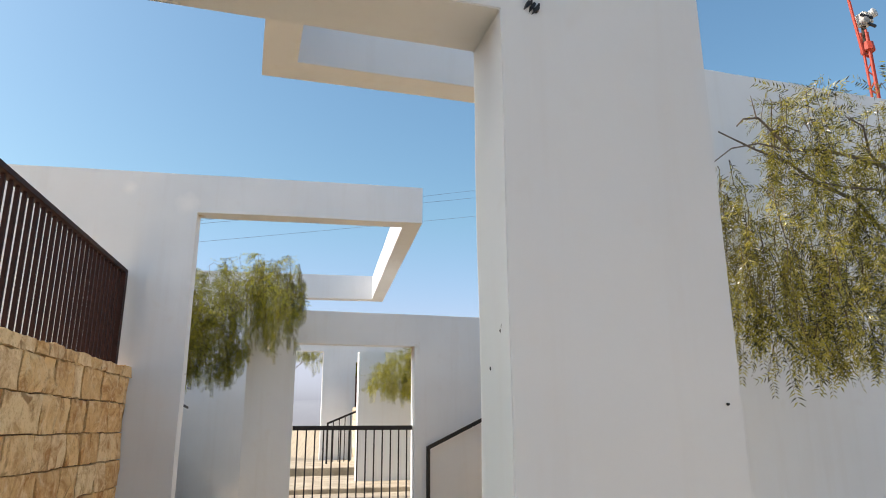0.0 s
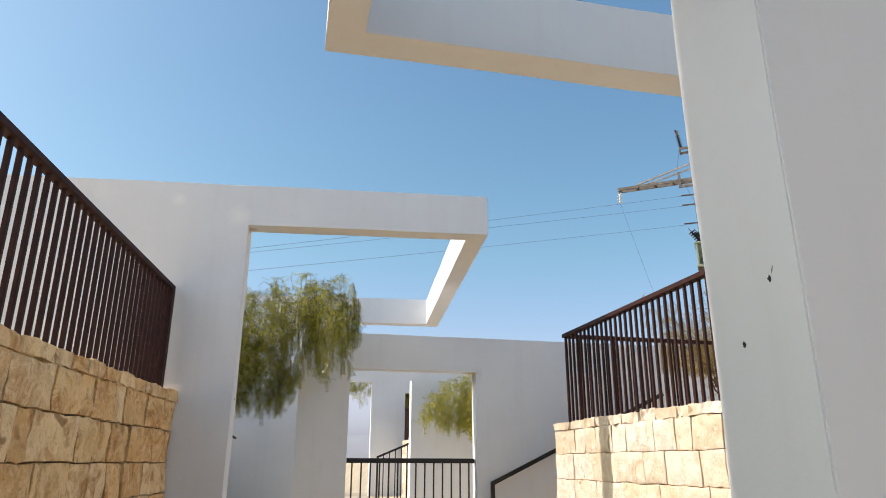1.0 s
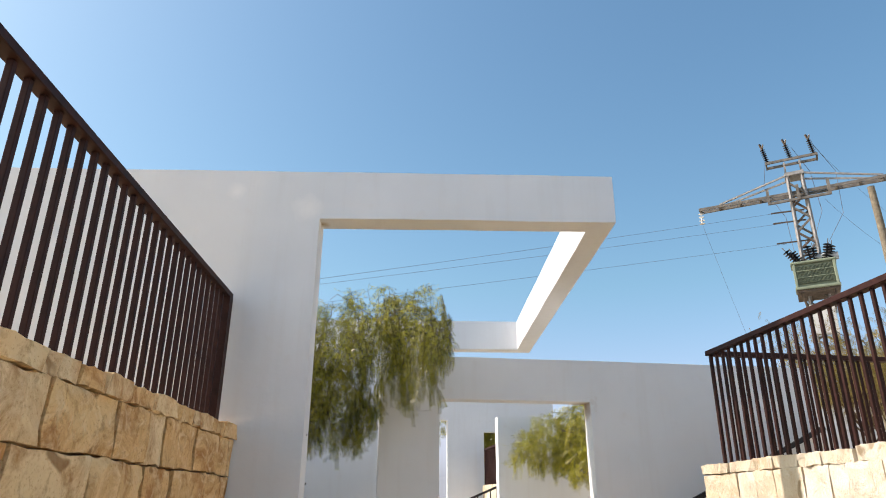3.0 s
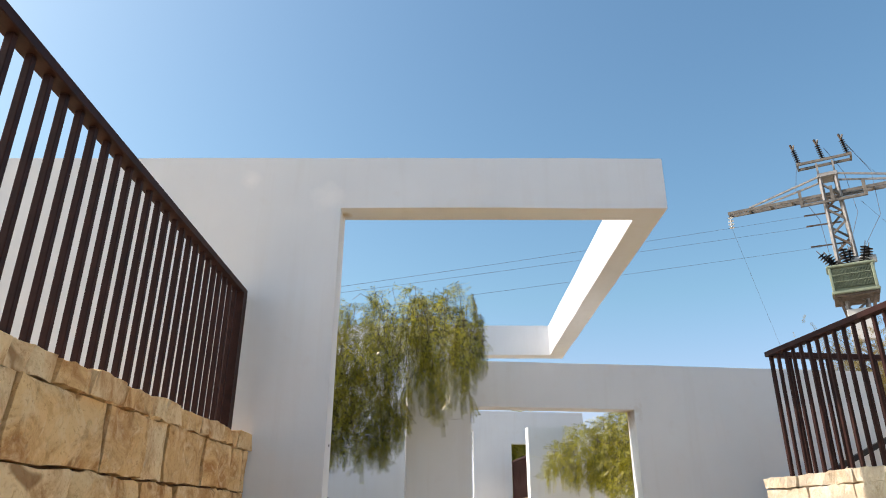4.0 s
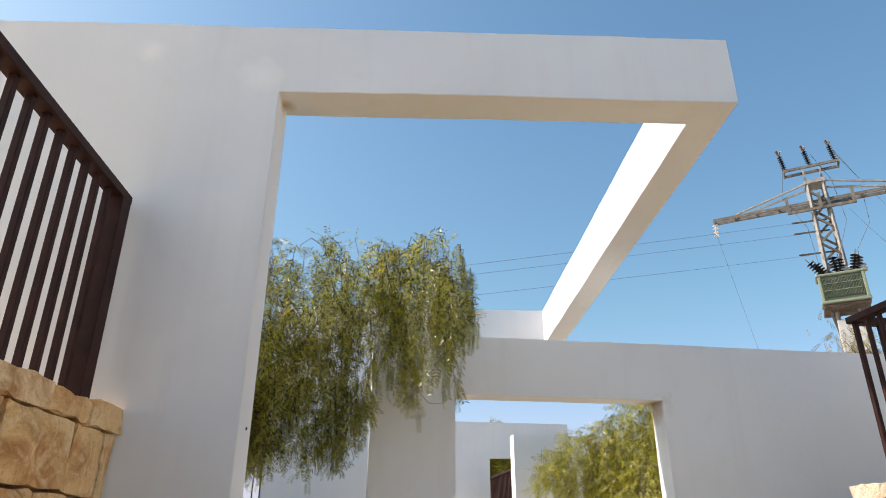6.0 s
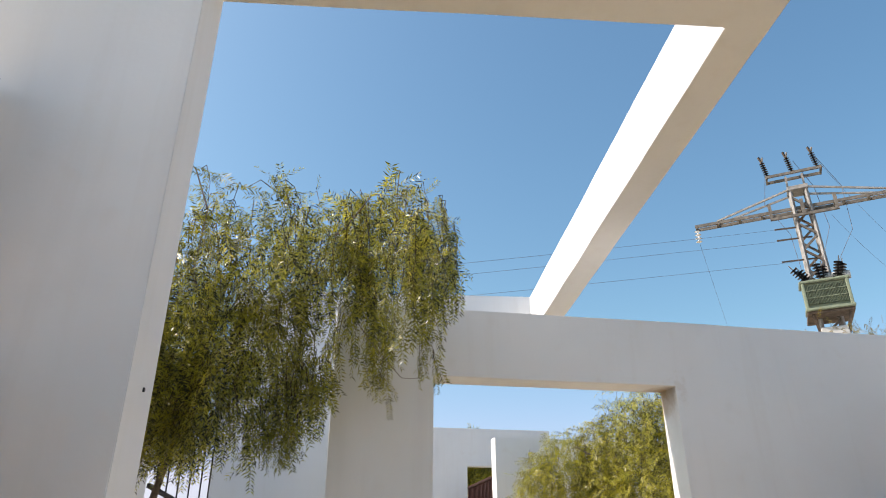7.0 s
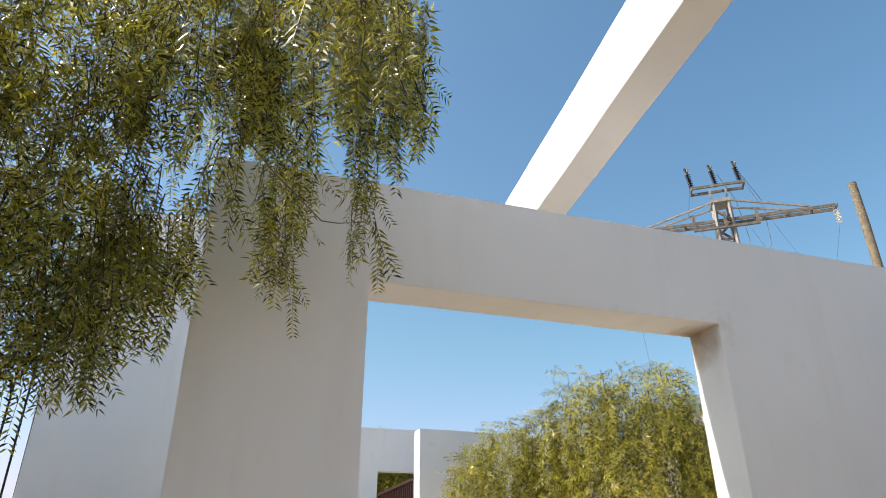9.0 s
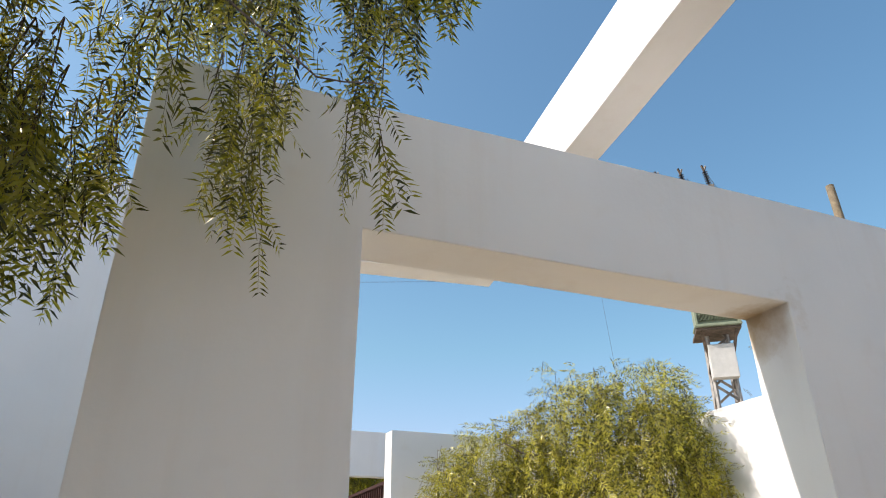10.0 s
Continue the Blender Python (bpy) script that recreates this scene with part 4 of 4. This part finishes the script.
    part("flange", soft_box(-0.76, 0.76, -1.12, -0.34, 9.28, 9.38, 0.02), GREEN, box)
    part("lid", soft_box(-0.78, 0.78, -1.12, -0.3, 10.28, 10.38, 0.03), GREEN, box)
    part("conservator", tube(bmesh.new(), [Vector((0.1, -0.5, 10.6)), Vector((0.9, -0.5, 10.6))], [0.15, 0.15], 12), CABINET, box, smooth=True)
    for x, y, lean in ((-0.5, -0.85, 32), (-0.32, -0.55, 28), (-0.05, -0.85, 4), (0.1, -0.55, 0), (0.45, -0.85, -14), (0.6, -0.55, -12)):
        insulator("bushing", box, pose(x, y, 10.38, 0, -lean, 0), 0.66, CERAMIC, 6, 0.155)
        part("clamp", bar(Vector((x, y, 10.38)) + Vector((-math.sin(radians(lean)), 0, math.cos(radians(lean)))) * 0.66, Vector((x, y, 10.38)) + Vector((-math.sin(radians(lean)), 0, math.cos(radians(lean)))) * 0.86, 0.03), WORN, box)
    part("platform", soft_box(-0.72, 0.72, -1.02, 0.4, 9.18, 9.28, 0.01), RUSTY, root)
    for sx in (-0.7, 0.7):
        part("strut", bar((sx * 0.8, -0.95, 9.16), (sx * 0.5, -0.35, 8.2), 0.08), RUSTY, root)
    part("meter_cabinet", soft_box(-0.42, 0.42, -0.75, -0.4, 7.6, 8.75, 0.02), CABINET, root, "white metal switch cabinet")


pylon()


def cable(a, b, sag, r=0.0052, label="thin overhead power cable"):
    a, b = Vector(a), Vector(b)
    ob = thing("power_cable", pose(*a), label, "cable", group="overhead cables")
    pts = [(b - a) * (i / 24) + Vector((0, 0, -sag * 4 * (i / 24) * (1 - i / 24))) for i in range(25)]
    part("strand", tube(bmesh.new(), pts, [r] * 25, 5), WIRE, ob)


for start, end, sag in (((16.75, 25.1, 12.74), (-11.6, 18.35, 4.8), 0.1), ((16.93, 25.1, 12.3), (-12.2, 21.96, 5.9), 0.1), ((17.03, 25.1, 11.43), (-12.2, 21.4, 5.25), 0.1)):
    cable(start, end, sag)
cable((18.5, 24.4, 15.75), (34.0, 33.0, 14.4), 0.9)
cable((18.6, 24.4, 13.2), (34.0, 33.0, 13.9), 1.3)
cable((14.77, 27.13, 12.95), (30.5, 46.6, 5.4), 0.2)
cable((20.91, 22.67, 12.95), (36.6, 42.1, 5.4), 0.2)

def timber_pole():
    root = thing("timber_pole", pose(13.07, 16.1, 1.6), "weathered round timber pole with a cut top", "pole")
    part("shaft", tube(bmesh.new(), wander(random.Random(4), (0, 0, -0.3), (0, 0, 7.67), 8, 0.012), [0.108 - 0.003 * i for i in range(9)], 14), TIMBER, root, smooth=True)


timber_pole()


# ---- railing and steps behind the tall wall ----
railing("railing", pose(-3.6, 12.42, 0), 3.0, 1.9, 3.0, "black steel fence of thin bars beside the garden bed", spacing=0.105, thick=0.014, mat=BLACK, rail=(0.04, 0.04))
stair_rail("handrail", [(-0.42, 11.9, 1.82), (-0.79, 10.63, 2.035)], 0.4, "black steel handrail of steps behind the tall wall", post=False, size=(0.025, 0.03))


def antenna():
    root = thing("antenna_mast", pose(22.95, 17.6, 1.588) @ Matrix.Scale(0.88, 4), "red lattice radio mast with grey antenna drums", "mast")
    for a in range(3):
        x, y = 0.16 * math.cos(a * 2.094), 0.16 * math.sin(a * 2.094)
        part("leg", tube(bmesh.new(), [Vector((x, y, 0)), Vector((x, y, 16.9))], [0.06, 0.06], 6), RED, root)
    for i in range(30):
        a, b = i % 3, (i + 1) % 3
        p = Vector((0.16 * math.cos(a * 2.094), 0.16 * math.sin(a * 2.094), 7.5 + 0.3 * i))
        q = Vector((0.16 * math.cos(b * 2.094), 0.16 * math.sin(b * 2.094), 7.8 + 0.3 * i))
        part("brace", bar(p, q, 0.045), RED, root)
    head = part("antenna_head", soft_box(-0.28, 0.3, -0.36, 0.2, 17.15, 17.75, 0.09, 2), CABINET, root, "pale antenna housing")
    part("drum", tube(bmesh.new(), [Vector((0.22, -0.2, 17.62)), Vector((0.3, -0.42, 17.7)), Vector((0.31, -0.46, 17.71))], [0.17, 0.22, 0.16], 14), CABINET, head, smooth=True)
    part("drum", tube(bmesh.new(), [Vector((-0.2, -0.2, 17.22)), Vector((-0.3, -0.4, 17.2)), Vector((-0.31, -0.44, 17.2))], [0.13, 0.17, 0.12], 14), GALV, head, smooth=True)
    part("fork", bar((-0.42, -0.3, 17.5), (0.1, -0.42, 17.36), 0.09), CERAMIC, head)
    part("fork", bar((-0.18, -0.4, 17.05), (0.26, -0.36, 17.0), 0.1), CERAMIC, head)
    part("stem", tube(bmesh.new(), [Vector((0, 0, 16.3)), Vector((0, 0, 17.2))], [0.12, 0.1], 9), RUSTY, root, smooth=True)
    part("collar", tube(bmesh.new(), [Vector((0, 0, 15.9)), Vector((0, 0, 16.3))], [0.3, 0.26], 10), RED, root, smooth=True)
    part("whip", tube(bmesh.new(), [Vector((-0.3, 0, 15.7)), Vector((-0.85, 0, 21.0))], [0.08, 0.06], 6), RED, root)
    for z in (15.75, 16.0):
        part("outrigger", bar((-0.32, 0, z), (0, 0, z - 0.1), 0.08), RED, root)


antenna()


def far_house():
    root = thing("house", pose(15.9, 20, 1.5, 0, 0, -50), "low cream plastered building in the sun beyond the terrace", "house")
    part("wall", trowelled(add_box(bmesh.new(), -0.6, 9, 0, 6, -1, 3.6), step=1.5), STONE_P, root)
    part("roof", soft_box(-0.8, 9.2, -0.2, 6.2, 3.6, 3.8, 0.03), PLASTER, root)
    w = part("window", soft_box(0.0, 0.64, -0.04, 0.05, 2.05, 2.7, 0.01), STEEL, root)
    part("pane", soft_box(0.05, 0.30, -0.055, -0.045, 2.1, 2.65, 0.003), BLACK, w)
    part("pane", soft_box(0.34, 0.59, -0.055, -0.045, 2.1, 2.65, 0.003), BLACK, w)


far_house()
part("wall_17", trowelled(add_box(bmesh.new(), 11.5, 15.7, 20.4, 20.62, 0.5, 4.75), step=0.6), PLASTER, smooth=14)
tagged(bpy.data.objects["wall_17"], "shaded white plastered wall behind the dry trees", "wall", kind="structure")


# ---- small marks on the plaster ----
def mark(parent, m, size, seed, name="stain"):
    """A small chipped dark spot, flat on a wall: drawn in local x and z, facing local -y."""
    rng = random.Random(seed)
    bm = bmesh.new()
    n = 11
    rim = [(size * rng.uniform(0.5, 1.1) * math.cos(2 * math.pi * k / n), size * rng.uniform(0.6, 1.5) * math.sin(2 * math.pi * k / n)) for k in range(n)]
    low = [bm.verts.new((x, 0.002, z)) for x, z in rim]
    top = [bm.verts.new((0.8 * x, -0.006, 0.8 * z)) for x, z in rim]
    for k in range(n):
        bm.faces.new((low[k], low[(k + 1) % n], top[(k + 1) % n], top[k]))
    bm.faces.new(top[::-1])
    bmesh.ops.recalc_face_normals(bm, faces=bm.faces[:])
    ob = part(name, bm, BLACK, bpy.data.objects[parent], "small dark chipped spot")
    ob.matrix_world = m
    return ob


for k in range(3):
    mark("wall_4", pose(1.078 + 0.011 * k, 1.457, 2.612 - 0.006 * k, 0, 35, 0) @ Matrix.Diagonal((0.5, 1, 1.1, 1)), 0.017, 1 + 7 * k)
mark("wall_4", pose(1.0, 1.520, 1.726, 0, 0, -90), 0.0052, 3)
mark("wall_4", pose(1.0, 1.512, 1.738, 0, 20, -90) @ Matrix.Diagonal((0.3, 1, 1.6, 1)), 0.004, 9)
mark("wall_4", pose(1.0, 1.596, 1.641, 0, 0, -90), 0.0045, 4)
mark("wall_4", pose(1.578, 1.457, 1.552), 0.003, 5)
mark("wall_1", pose(-0.176, 7.51, 2.04, 0, 0, 90 + A_TURN), 0.007, 6)
